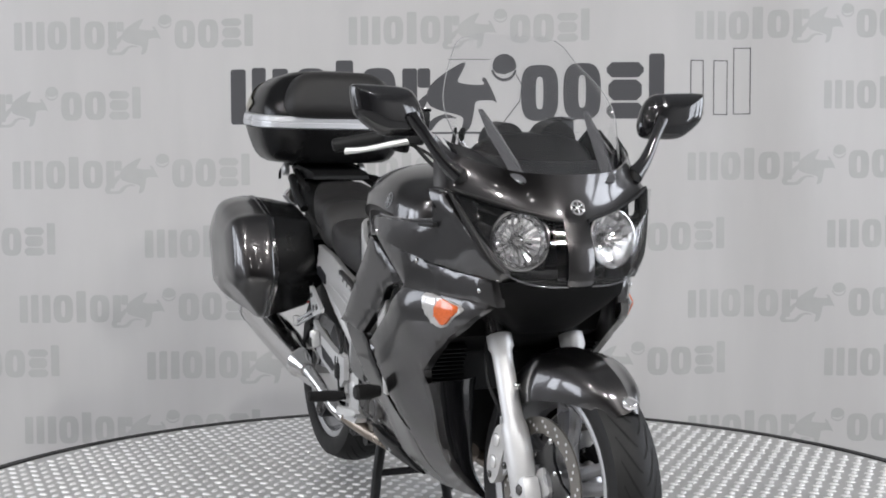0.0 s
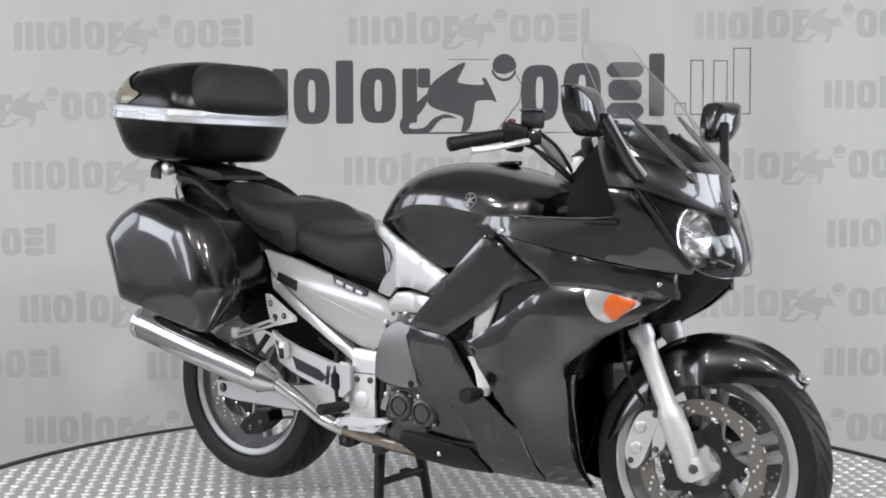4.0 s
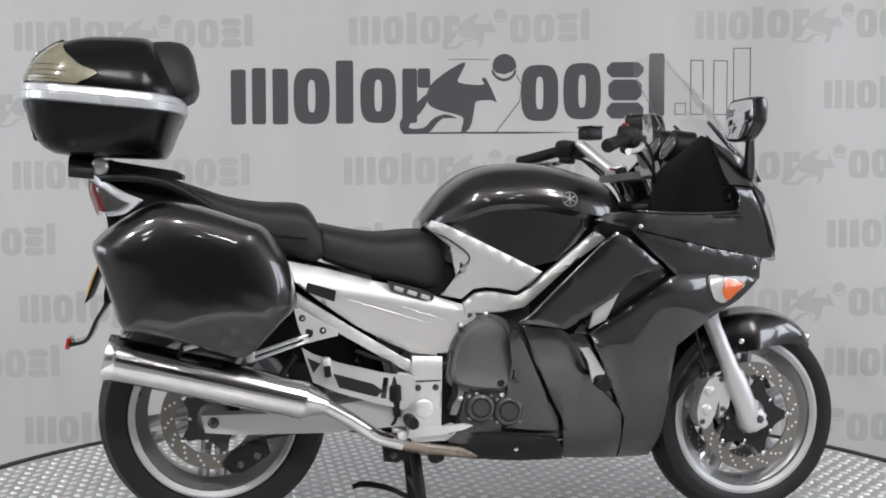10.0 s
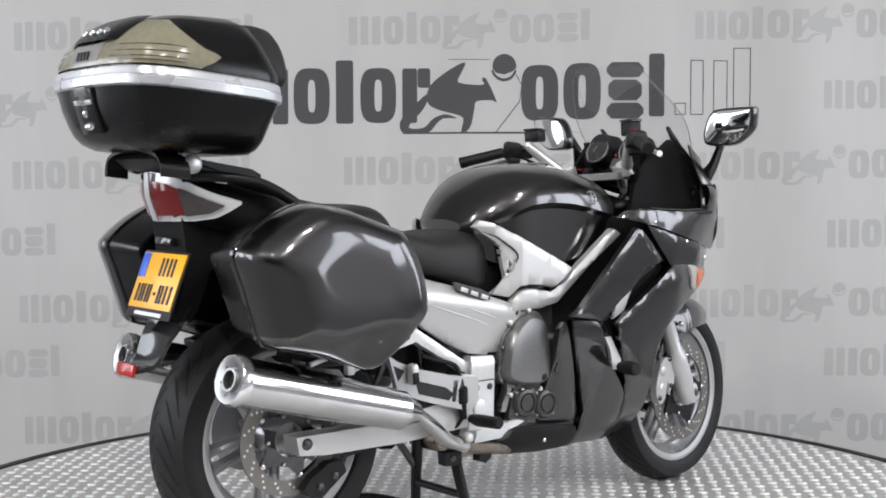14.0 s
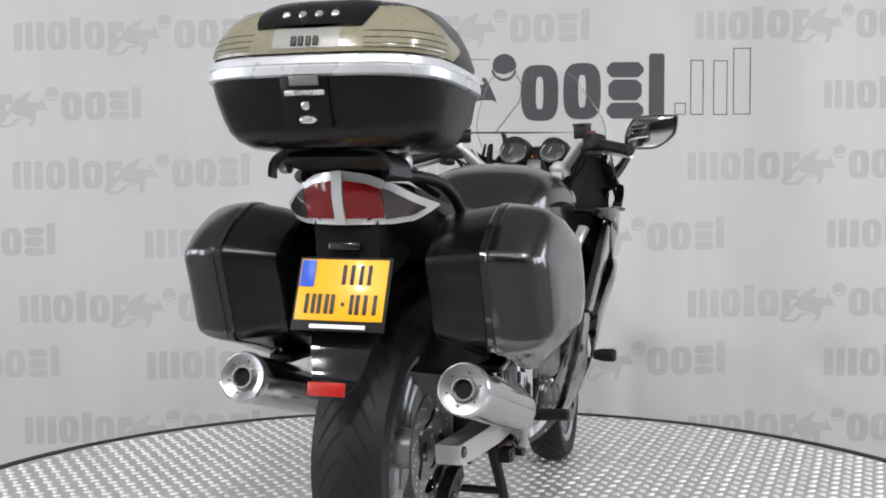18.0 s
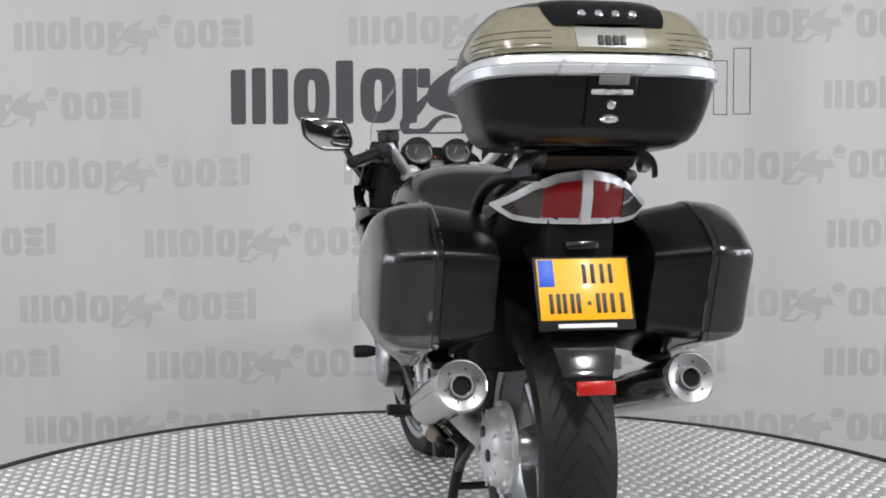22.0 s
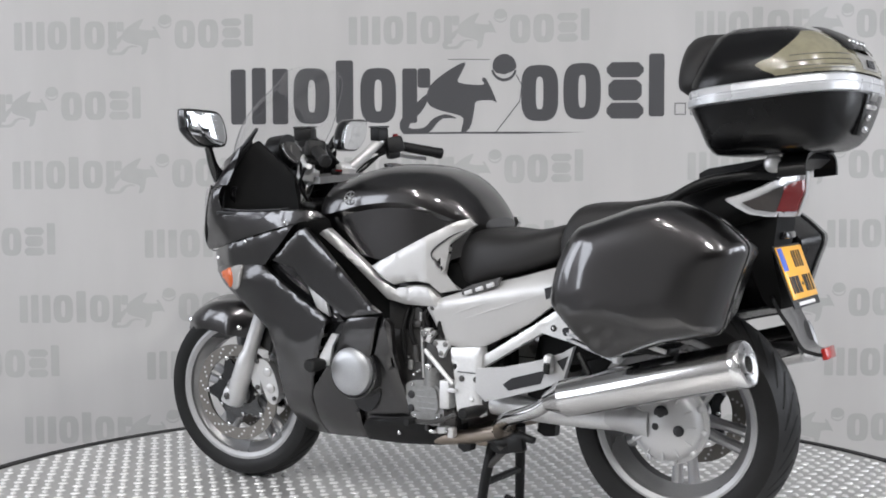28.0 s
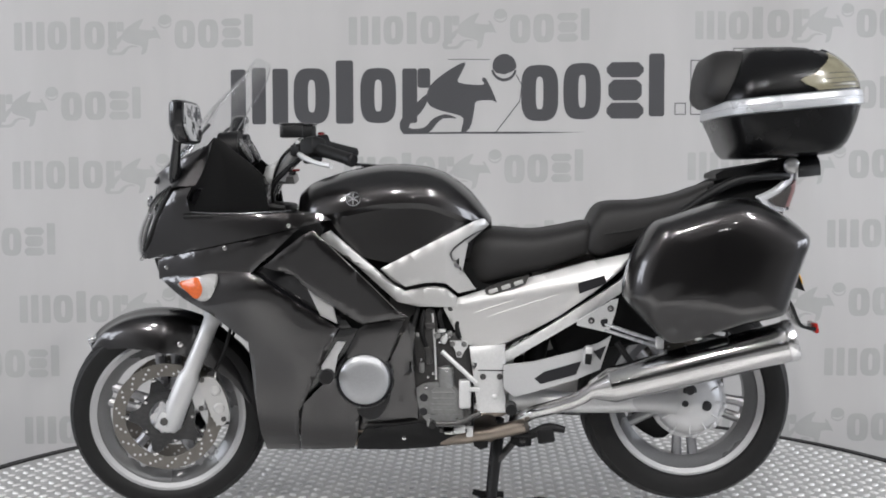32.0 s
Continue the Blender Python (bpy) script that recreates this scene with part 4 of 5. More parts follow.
# ---- silver frame and side covers ----
KNEE = [(.575, .862), (.590, .880), (.617, .873), (.70, .832), (.80, .782), (.882, .741), (.848, .707), (.811, .689), (.758, .699), (.728, .701), (.695, .696), (.664, .669), (.612, .678), (.645, .705), (.673, .738), (.686, .765), (.681, .777), (.635, .812)]
SPAR = [(1.022, .849), (1.036, .843), (1.050, .832), (.95, .752), (.835, .645), (.78, .632), (.67, .630), (.667, .658), (.700, .684), (.730, .689), (.760, .686), (.813, .675), (.848, .695), (.888, .732)]
COVER = [(.165, .782), (.30, .755), (.42, .722), (.52, .698), (.62, .668), (.685, .648), (.705, .625), (.675, .565), (.645, .520), (.60, .512), (.53, .524), (.46, .556), (.375, .603), (.28, .67), (.20, .735)]
RAIL = [(.19, .715), (.208, .70), (.35, .607), (.50, .515), (.55, .49), (.53, .465), (.42, .53), (.30, .60), (.20, .668)]
PEGPL = {-1: [(.530, .515), (.612, .512), (.606, .44), (.604, .38), (.608, .292), (.515, .292), (.524, .38), (.531, .44)],
         1: [(.530, .522), (.632, .514), (.618, .47), (.610, .44), (.608, .325), (.530, .325), (.530, .44)]}
for s in (-1, 1):
    part("knee_panel", panel(KNEE, lambda x, z: float(np.interp(x, [.555, .58, .62, .70, .85], [.115, .142, .170, .196, .212])), s, .014, .006), SILVER, bike, "silver painted knee panel")
    part("panel_groove", tube([(x, s * (float(np.interp(x, [.555, .58, .62, .70, .85], [.115, .142, .170, .196, .212])) + .0042), z) for x, z in ((.590, .850), (.620, .836), (.650, .816), (.675, .796), (.684, .780), (.678, .762))], [.0006, .0020, .0026, .0026, .0024, .0010], 6, 20), INK, bike, "dark groove in the knee panel")
    part("frame_spar", panel(SPAR, lambda x, z: .195 + .05 * max(0, min(1, (x - .80) / .25)), s, .02, .007), SILVER, bike, "silver alloy frame spar")
    cv = part("side_cover", panel(COVER, lambda x, z: .160 + .026 * max(0, 1 - abs(z - (.715 - .17 * (x - .2))) / (.055 if z > .715 - .17 * (x - .2) else .13)) + .01 * (x - .2), s, .016, .006, .02), SILVER, bike, "silver painted side cover")
    part("cover_bolt", dome((.685, s * .186, .626), .0085, .004, (0, s, 0), 12), DARKMETAL, cv)
    part("cover_vent", plate([(.325, .698), (.25, .720), (.243, .697), (.32, .668)], s * .176, s * .1885, .002), INK, cv, "black vent in the side cover")
    for x0, z0, x1, z1 in ((.36, .672, .58, .602), (.50, .652, .62, .612)):
        part("cover_crease", tube([(x0, s * (.160 + .026 * max(0, 1 - (.715 - .17 * (x0 - .2) - z0) / .13) + .01 * (x0 - .2)), z0), (x1, s * (.160 + .026 * max(0, 1 - (.715 - .17 * (x1 - .2) - z1) / .13) + .01 * (x1 - .2)), z1)], [.0008, .0025, .0008], 8, 8), SILVER, cv)
    lt = bmesh.new()
    for k in range(3):
        box((.492 + .036 * k, s * .190, .699 - .0115 * k), (.026, .003, .012), (0, 18, 0), .001, lt)
    part("model_badge", plate([(.462, .722), (.55, .699), (.588, .682), (.585, .667), (.56, .668), (.472, .697)], s * .176, s * .1885, .001), DARKMETAL, cv, "dark model badge")
    part("badge_bars", lt, SILVER, cv)
    part("rear_frame_rail", panel(RAIL, lambda x, z: .160 + .01 * (x - .2), s, .03, .004), ALLOY, bike, "silver rear frame rail")
    pg = part("frame_plate", panel(PEGPL[s], lambda x, z: .178, s, .03, .008), ALLOY, bike, "silver alloy frame plate")
    part("plate_seam", box((.570, s * .1785, .448), (.074, .003, .003), (0, 0, 0), .0005), INK, pg)
    part("pivot_cap", dome((.560, s * .178, .372), .026 if s < 0 else .008, .006, (0, s, 0), 24), ALLOY, pg)
    for bx in (.545, .593):
        part("plate_bolt", dome((bx, s * .18, .43), .009, .004, (0, s, 0), 12), DARKMETAL, pg)
    # footrest hangers
    hang = part("footrest_hanger", plate([(.232, .548), (.262, .530), (.33, .505), (.45, .475), (.535, .465), (.535, .40), (.505, .375), (.44, .392), (.33, .425), (.262, .455)], s * .182, s * .198, .004), FORK, bike, "silver cast footrest hanger")
    part("hanger_slot", plate([(.315, .478), (.42, .448), (.448, .428), (.43, .412), (.33, .440)], s * .1815, s * .1992, .001), INK, hang)
    part("hanger_slot", plate([(.246, .522), (.282, .505), (.262, .480)], s * .1815, s * .1992, .001), INK, hang)
    part("pillion_peg", box((.298, s * .214, .497), (.026, .030, .056), (0, -6, 0), .010), ALLOY, hang, "folded silver pillion footrest")
    part("peg_rubber", box((.298, s * .2235, .488), (.019, .014, .032), (0, -6, 0), .004), RUBBER, hang)
    part("rider_peg", tube([(.515, s * .19, .352), (.515, s * .22, .352), (.515, s * .30, .356), (.515, s * .305, .356)], [.012, .017, .016, .012], 14), RUBBER, bike, "black rider footrest")
    if s < 0:
        part("brake_pedal", plate([(.512, .300), (.516, .322), (.60, .328), (.665, .334), (.69, .328), (.665, .318), (.60, .306)], -.214, -.200, .004), ALLOY, bike, "alloy brake pedal")
    else:
        gl = part("gear_lever", tube([(.60, .205, .33), (.66, .212, .305), (.735, .215, .30)], [.008, .007, .006], 10, 8), DARKMETAL, bike, "dark gear lever")
        part("lever_rubber", tube([(.735, .205, .30), (.735, .25, .302)], .010, 10), RUBBER, gl)
    # pannier bracket
    pb = part("pannier_bracket", plate([(.212, .655), (.228, .652), (.328, .592), (.328, .580), (.25, .562), (.236, .570), (.222, .61)], s * .192, s * .204, .003), ALLOY, bike, "pale silver triangular pannier bracket")
    for bx, bz in ((.234, .628), (.288, .594)):
        part("bracket_bolt", dome((bx, s * .204, bz), .0095, .004, (0, s, 0), 12), DARKMETAL, pb)
        part("bolt_centre", dome((bx, s * .207, bz), .004, .002, (0, s, 0), 10), STEEL, pb)
    part("bracket_hole", plate([(.243, .598), (.262, .594), (.258, .578), (.246, .578)], s * .1915, s * .2045, .001, 16), INK, pb)
    part("bracket_strut", tube([(.25, s * .2, .583), (.18, s * .205, .560), (.10, s * .212, .535)], .0055, 8, 10), BANDSILVER, pb)
    part("bracket_strut", tube([(.25, s * .2, .567), (.18, s * .205, .545), (.10, s * .212, .519)], .0050, 8, 10), BANDSILVER, pb)
    part("strut_foot", box((.098, s * .215, .533), (.022, .02, .034), (0, 0, 0), .004), ALLOY, pb)

# ---- engine ----
part("crankcase", box((.79, 0, .41), (.34, .33, .30), (0, 0, 0), .03), DARKMETAL, bike, "dark engine crankcase")
part("cylinder_block", box((.84, 0, .62), (.30, .30, .22), (0, -18, 0), .03), DARKMETAL, bike, "dark engine cylinder block")
part("airbox", box((.62, 0, .66), (.34, .26, .20), (0, 0, 0), .03), MATTBLACK, bike, "black airbox under the tank")
part("rear_inner_guard", box((.20, 0, .62), (.42, .22, .24), (0, 12, 0), .04), MATTBLACK, bike, "black inner rear mudguard")
part("shock_absorber", tube([(.40, -.03, .62), (.46, -.03, .36)], .032, 16), PLASTIC, bike, "black rear shock absorber")
CLUTCH = curve([(.628, .50), (.65, .57), (.70, .618), (.735, .627), (.785, .604), (.80, .54), (.803, .425), (.712, .414), (.633, .438)], 40, closed=True)
cc = part("clutch_cover", stack([[(.715 + (x - .715) * q, -y, .515 + (z - .515) * q) for x, z in CLUTCH] for y, q in ((.14, 1.0), (.182, 1.0), (.184, .93), (.203, .90), (.213, .82), (.217, .62), (.218, .3))]), COVERMETAL, bike, "dark grey clutch cover")
part("cover_lip", stack([[(.715 + (x - .715) * q, -y, .515 + (z - .515) * q) for x, z in CLUTCH] for y, q in ((.15, 1.04), (.180, 1.04), (.184, 1.02), (.184, .95))]), COVERMETAL, cc)
part("oil_filler", dome((.765, -.205, .445), .017, .012, (0, -1, 0), 10), PLASTIC, cc, "black oil filler cap")
# added black plate gives the open gap behind the frame plate its shade
part("engine_gap_shade", plate([(.60, .30), (.66, .30), (.66, .60), (.60, .56)], -.165, -.12, .004), MATTBLACK, bike, "matt black plate added for the shade beside the clutch cover")
part("gap_casting", plate([(.632, .355), (.65, .352), (.674, .42), (.664, .435), (.65, .42)], -.182, -.15, .004), GEARBOX, bike)
part("gap_cap", dome((.622, -.170, .49), .012, .012, (0, -1, 0), 14), PLASTIC, bike)
for px_, pz_, rr in ((.714, .373, .042), (.792, .362, .043)):
    pc = part("pump_cover", lathe([(.0, -.202), (rr * .52, -.202), (rr * .56, -.197), (rr * .62, -.197), (rr * .68, -.203), (rr * .86, -.200), (rr, -.190), (rr * 1.02, -.15)], (px_, 0, pz_), 36), DARKMETAL, bike, "dark round pump cover")
    for k in range(4):
        a = math.pi / 4 + math.pi / 2 * k
        part("cover_screw", dome((px_ + rr * 1.02 * math.cos(a), -.188, pz_ + rr * 1.02 * math.sin(a)), .006, .006, (0, -1, 0), 6), GEARBOX, pc)
part("pump_housing", plate([(.668, .325), (.80, .322), (.83, .36), (.82, .40), (.75, .418), (.68, .415), (.665, .37)], -.186, -.13, .008, 30), DARKMETAL, bike, "dark cast pump housing")
part("lower_casting", plate([(.52, .318), (.61, .322), (.64, .330), (.645, .305), (.62, .287), (.525, .285)], -.196, -.16, .005), ALLOY, bike, "pale cast footrest foot")
part("bright_nut", dome((.50, -.20, .305), .014, .010, (0, -1, 0), 10), ALLOY, bike)
part("casting_dimple", dome((.63, -.1965, .312), .009, .002, (0, -1, 0), 14), GEARBOX, bike)
for bx, bz in ((.705, .408), (.66, .40), (.775, .405), (.66, .60), (.73, .628)):
    part("engine_bolt", dome((bx, -.19, bz), .0075, .006, (0, -1, 0), 6), ALLOY, bike)
gc = part("generator_cover", lathe([(.0, .272), (.04, .2705), (.060, .267), (.069, .260), (.0715, .248), (.0715, .19)], (.925, 0, .433), 56), GENCOVER, bike, "satin silver generator cover")
part("cover_ring", lathe([(.072, .20), (.072, .246), (.079, .250), (.083, .245), (.083, .20)], (.925, 0, .433), 56), GLOSS, gc, "black ring round the cover")
part("generator_recess", plate([(.86, .36), (.85, .44), (.87, .52), (.93, .53), (.98, .50), (.955, .40), (.95, .33), (.90, .31)], .17, .2005, .004, 30), GLOSS, bike, "black recess behind the generator cover")
# added black backing: deep shade between gearbox and fairing, done as colour
part("engine_shadow_panel", plate([(.62, .27), (.81, .27), (.86, .42), (.80, .60), (.73, .66), (.625, .60)], .10, .150, .006), MATTBLACK, bike, "matt black panel added for the shade deep beside the gearbox")
gs = part("gearbox_casing", plate([(.657, .300), (.752, .300), (.784, .375), (.778, .400), (.75, .412), (.70, .412), (.668, .395), (.657, .36)], .13, .182, .010, 34), GEARBOX, bike, "grey cast gearbox casing")
part("casing_flange", plate([(.661, .288), (.753, .288), (.755, .322), (.658, .322)], .14, .190, .004), GEARBOX, gs)
part("casing_step", plate([(.672, .325), (.738, .325), (.745, .36), (.735, .395), (.69, .398), (.672, .38)], .178, .188, .004, 24), GEARBOX, gs)
for k in range(4):
    part("casing_rib", tube([(.672, .1885, .335 + .0165 * k), (.738, .1885, .335 + .0165 * k)], .002, 6), GEARBOX, gs)
for bx, bz in ((.762, .37), (.764, .33)):
    part("casing_hollow", dome((bx, .182, bz), .012, .003, (0, 1, 0), 14), INK, gs)
part("cylinder_side", plate([(.725, .40), (.775, .40), (.785, .44), (.775, .53), (.77, .605), (.735, .62), (.723, .56), (.722, .46)], .12, .170, .008, 30), DARKMETAL, bike, "dark cast cylinder side")
part("casting_edge", tube([(.727, .171, .42), (.731, .173, .52), (.737, .171, .61)], .0032, 8, 8), ALLOY, bike)
part("starter_body", tube([(.70, .165, .40), (.70, .168, .455)], [.026, .022], 18), GEARBOX, bike, "grey cast housing")
part("bright_fitting", box((.698, .185, .458), (.024, .014, .012), (0, 4, 0), .003), STEEL, bike)
for cx, cz, wx, wz, tl_, mt in ((.722, .548, .020, .018, 20, GEARBOX), (.703, .538, .018, .030, -25, ALLOY), (.688, .552, .016, .016, 10, GEARBOX), (.745, .575, .03, .02, 0, DARKMETAL), (.71, .56, .022, .010, 0, ALLOY), (.75, .49, .02, .05, 8, DARKMETAL), (.768, .455, .016, .03, 0, GEARBOX), (.69, .435, .03, .012, 30, GEARBOX), (.66, .275, .035, .020, 8, ALLOY), (.69, .268, .03, .012, 0, STEEL), (.632, .270, .02, .030, 0, ALLOY), (.712, .275, .014, .016, 0, DARKMETAL)):
    part("engine_casting", box((cx, .168, cz), (wx, .026, wz), (0, tl_, 0), .005), mt, bike)
for cx, cz in ((.722, .562), (.706, .552), (.69, .545), (.716, .53), (.697, .448), (.744, .31), (.668, .31), (.756, .40), (.75, .43), (.735, .44), (.77, .48), (.64, .275), (.68, .272)):
    part("engine_bolt", dome((cx, .186, cz), .0055, .005, (0, 1, 0), 6), STEEL, bike)
br = part("engine_bracket", plate([(.687, .532), (.639, .532), (.637, .515), (.648, .50), (.655, .484), (.668, .486), (.672, .505)], .166, .180, .003), ALLOY, bike, "pale alloy engine bracket with three bolts")
for bx, bz in ((.68, .524), (.647, .523), (.661, .496)):
    part("bracket_bolt", dome((bx, .180, bz), .008, .005, (0, 1, 0), 12), COVERMETAL, br)
part("gear_linkage", tube([(.710, .190, .504), (.612, .195, .414)], .0065, 10), ALLOY, bike, "slim pale gear linkage rod")
part("shift_cover", box((.645, .172, .380), (.034, .040, .082), (0, 0, 0), .006), ALLOY, bike, "pale cast cover")
part("shift_arm", box((.618, .188, .395), (.030, .012, .012), (0, 0, 0), .003), ALLOY, bike)
for (hx, hy, hz), (jx, jz) in (((.775, .16, .64), (.79, .46)), ((.76, .165, .62), (.752, .50)), ((.70, .15, .64), (.71, .57)), ((.65, .15, .62), (.66, .54))):
    part("engine_hose", tube([(hx, hy, hz), ((hx + jx) / 2 + .012, .178, (hz + jz) / 2), (jx, .168, jz)], .007, 8, 10), RUBBER, bike)
for k in range(9):
    a = 2 * math.pi * k / 9 + .2
    part("cover_screw", dome((.715 + .082 * math.cos(a), -.186, .515 + .097 * math.sin(a)), .006, .004, (0, -1, 0), 6), DARKMETAL, cc)
# rear brake master cylinder and its pipes, by the right frame plate
mc = part("rear_master_cylinder", tube([(.478, -.190, .467), (.478, -.190, .445), (.480, -.190, .44), (.482, -.190, .40), (.484, -.190, .396), (.487, -.19, .355)], [.008, .011, .017, .018, .012, .010], 14), PLASTIC, bike, "black rear brake cylinder")
for k in range(4):
    part("cylinder_ring", tube([(.480, -.190, .405 + .009 * k), (.480, -.190, .409 + .009 * k)], .0195, 14), RUBBER, mc)
part("brake_pipe", tube([(.478, -.190, .468), (.468, -.18, .50), (.42, -.165, .515), (.38, -.15, .53)], .006, 8, 10), RUBBER, bike)
part("brake_switch", box((.452, -.190, .435), (.018, .018, .060), (0, 8, 0), .004), GLOSS, bike)
part("switch_plate", plate([(.488, .475), (.522, .47), (.518, .36), (.505, .355), (.50, .44)], -.186, -.178, .002), ALLOY, bike)
part("brake_pipe", tube([(.487, -.188, .357), (.47, -.17, .33), (.40, -.165, .345), (.12, -.15, .30)], .005, 8, 14), RUBBER, bike)
for px_, pz_, r_ in ((.655, .545, .012), (.662, .60, .012), (.635, .47, .010)):
    part("engine_hose", tube([(px_, -.165, pz_), (px_ + .01, -.18, pz_ - .05), (px_ - .005, -.17, pz_ - .10)], r_, 10, 10), RUBBER, bike)
for s in (-1, 1):
    part("header_pipe", tube([(1.13, s * .05, .30), (1.05, s * .06, .236), (.85, s * .085, .226), (.62, s * .14, .252), (.47, s * .185, .292)], .021, 14, 24), HEADER, bike, "heat-tinted exhaust pipe")
part("collector_box", box((.66, 0, .245), (.22, .20, .05), (0, 0, 0), .02), HEADER, bike, "heat-stained exhaust collector")

# ---- swingarm, final drive, silencers ----
part("swingarm", plate([(-.03, .372), (-.022, .326), (.06, .318), (.30, .315), (.56, .33), (.56, .40), (.40, .40), (.20, .372), (.06, .372)], -.175, -.115, .012), SILVER, bike, "silver swingarm beam")
fd = part("final_drive", lathe([(.0, .158), (.030, .158), (.040, .152), (.062, .150), (.085, .140), (.097, .122), (.099, .108), (.109, .106), (.110, .094), (.06, .080), (.0, .080)], RA, 56), FORK, bike, "silver shaft-drive housing")
for k in range(10):
    a = 2 * math.pi * k / 10 + .15
    part("housing_boss", dome((RA.x + .101 * math.cos(a), .112, RA.z + .101 * math.sin(a)), .010, .012, (0, 1, 0), 10), FORK, fd)
for k in range(12):
    a = 2 * math.pi * k / 12
    part("housing_rib", box((RA.x + .076 * math.cos(a), .1445, RA.z + .076 * math.sin(a)), (.034, .006, .005), (0, -math.degrees(a), 0), .002), FORK, fd)
part("drive_neck", tube([(.04, .115, .352), (.10, .118, .353), (.165, .12, .352)], [.050, .037, .031], 22, 8), FORK, fd)
part("drive_shaft_tube", tube([(-.02, .115, .352), (.10, .12, .352), (.30, .12, .345), (.52, .12, .36)], [.034, .031, .028, .034], 18, 12), ALLOY, bike, "silver drive-shaft tube")
for bx, bz, rr in ((-.046, .343, .015), (.016, .350, .017), (.002, .386, .020)):
    part("drive_plug", dome((bx, .152, bz), rr, .007, (0, 1, 0), 14), INK, fd)
rcal = part("rear_caliper", plate([(.14, .285), (.15, .255), (.11, .225), (.075, .205), (.045, .205), (.02, .225), (.04, .25), (.06, .262), (.10, .285)], -.128, -.066, .01), PLASTIC, bike, "black rear brake caliper")
for bx, bz in ((.115, .25), (.07, .228)):
    part("caliper_bolt", dome((bx, -.129, bz), .010, .006, (0, -1, 0), 12), DARKMETAL, rcal)
for s in (-1, 1):
    p0, p1 = Vector((-.255, s * .262, .546)), Vector((.235, s * .238, .416))
    ax = (p1 - p0).normalized()
    sil = part("silencer", tube([p0 + ax * .006, p0 + ax * .02, p0.lerp(p1, .5), p1, p1 + ax * .004], [.055, .0565, .0555, .050, .046], 40, 0), STEEL, bike, "brushed steel silencer")
    part("silencer_cone", tube([p1, p1 + ax * .035, p1 + ax * .06], [.049, .034, .024], 28), STEEL, sil)
    part("link_pipe", tube([p1 + ax * .05, (.36, s * .215, .355), (.43, s * .195, .305), (.50, s * .18, .28)] if s < 0 else [p1 + ax * .05, (.33, .222, .372), (.40, .200, .345), (.455, .175, .325), (.50, .14, .29)], .020, 16, 14), STEEL, sil, "steel link pipe")
    endcap = bmesh.new()
    u = ax.orthogonal().normalized()
    w = ax.cross(u)
    rows = []
    for k in range(40):
        a = 2 * math.pi * k / 40
        rows.append([p0 + ax * h + (u * math.cos(a) + w * math.sin(a)) * r for r, h in ((.0568, .012), (.0575, -.002), (.054, -.010), (.043, -.008), (.028, -.002), (.026, -.012), (.0215, -.012), (.0205, .05), (.001, .06))])
    grid(endcap, rows, wrap=True)
    part("end_cap", endcap, CAPGREY, sil, "polished end cap with a dark outlet")
    part("outlet", tube([p0 + ax * .0, p0 + ax * .04], .0203, 20), GROOVE, sil, "black outlet")
    rim = bmesh.new()
    grid(rim, [[p0 + ax * h + (u * math.cos(a) + w * math.sin(a)) * r for r, h in ((.0575, .016), (.0590, .010), (.0588, -.004), (.0555, -.0115), (.0535, -.0095))] for a in [2 * math.pi * k / 40 for k in range(40)]], wrap=True)
    part("cap_rim", rim, CHROME, sil, "bright rim of the end cap")
    for k in range(6):
        a = 2 * math.pi * k / 6
        part("cap_bolt", dome(p0 - ax * .004 + (u * math.cos(a) + w * math.sin(a)) * .0385, .0038, .003, -ax, 8, 3), INK, sil)
    part("silencer_strap", tube([p1 - ax * .06 + Vector((0, -s * .03, .045)), p1 - ax * .02 + Vector((0, -s * .04, .11))], .009, 8), PLASTIC, bike)

# ---- tail, plate, rack ----
part("tail_body", long_body([(-.285, .075, .90, .985), (-.24, .10, .885, .992), (-.15, .115, .86, .985), (-.03, .12, .82, .96), (.10, .12, .78, .92), (.25, .12, .72, .86)], 28, 24, .6, .6, .5), MATTBLACK, bike, "black tail body")
for s in (-1, 1):
    part("grab_rail", tube([(.03, s * .165, .895), (-.04, s * .172, .945), (-.12, s * .16, .985), (-.22, s * .135, 1.00), (-.28, s * .09, 1.0)], [.014, .013, .013, .013, .014], 12, 20), PLASTIC, bike, "black grab rail")
tl = new("tail_light")
tl.parent = bike
tagged(tl, "red tail light in a silver surround with clear turn signals")


def tail_pt(y, z):
    """The tail light's swept face: set further forward towards its ends and its foot."""
    return Vector((-.315 + 3.85 * y * y + .35 * max(0, .96 - z), y, z))


def tail_patch(y0, y1, lo, hi, n=10, m=6, out=0.0):
    return [[tail_pt(y, z) + Vector((-out, 0, 0)) for z in np.linspace(lo(y), hi(y), m)] for y in np.linspace(y0, y1, n)]


THI = lambda y: float(np.interp(abs(y), [0, .06, .107, .15, .182], [1.012, 1.004, .985, .957, .940]))
TLO = lambda y: float(np.interp(abs(y), [0, .10, .14, .165, .182], [.895, .897, .904, .921, .936]))
part("lamp_surround", shell(tail_patch(-.182, .182, TLO, THI, 41, 6), .012), CHROMESILVER, tl, "silver lamp surround")
for s in (-1, 1):
    part("brake_lens", shell(tail_patch(s * .014, s * .090, lambda y: TLO(y) + .013, lambda y: THI(y) - .020, 9, 6, .009), .004), RED, tl, "red brake lens")
    part("signal_lens", shell(tail_patch(s * .0925, s * .163, lambda y: TLO(y) + .011, lambda y: THI(y) - .017, 12, 5, .011), .004), TAILCLEAR, tl, "clear turn signal lens")
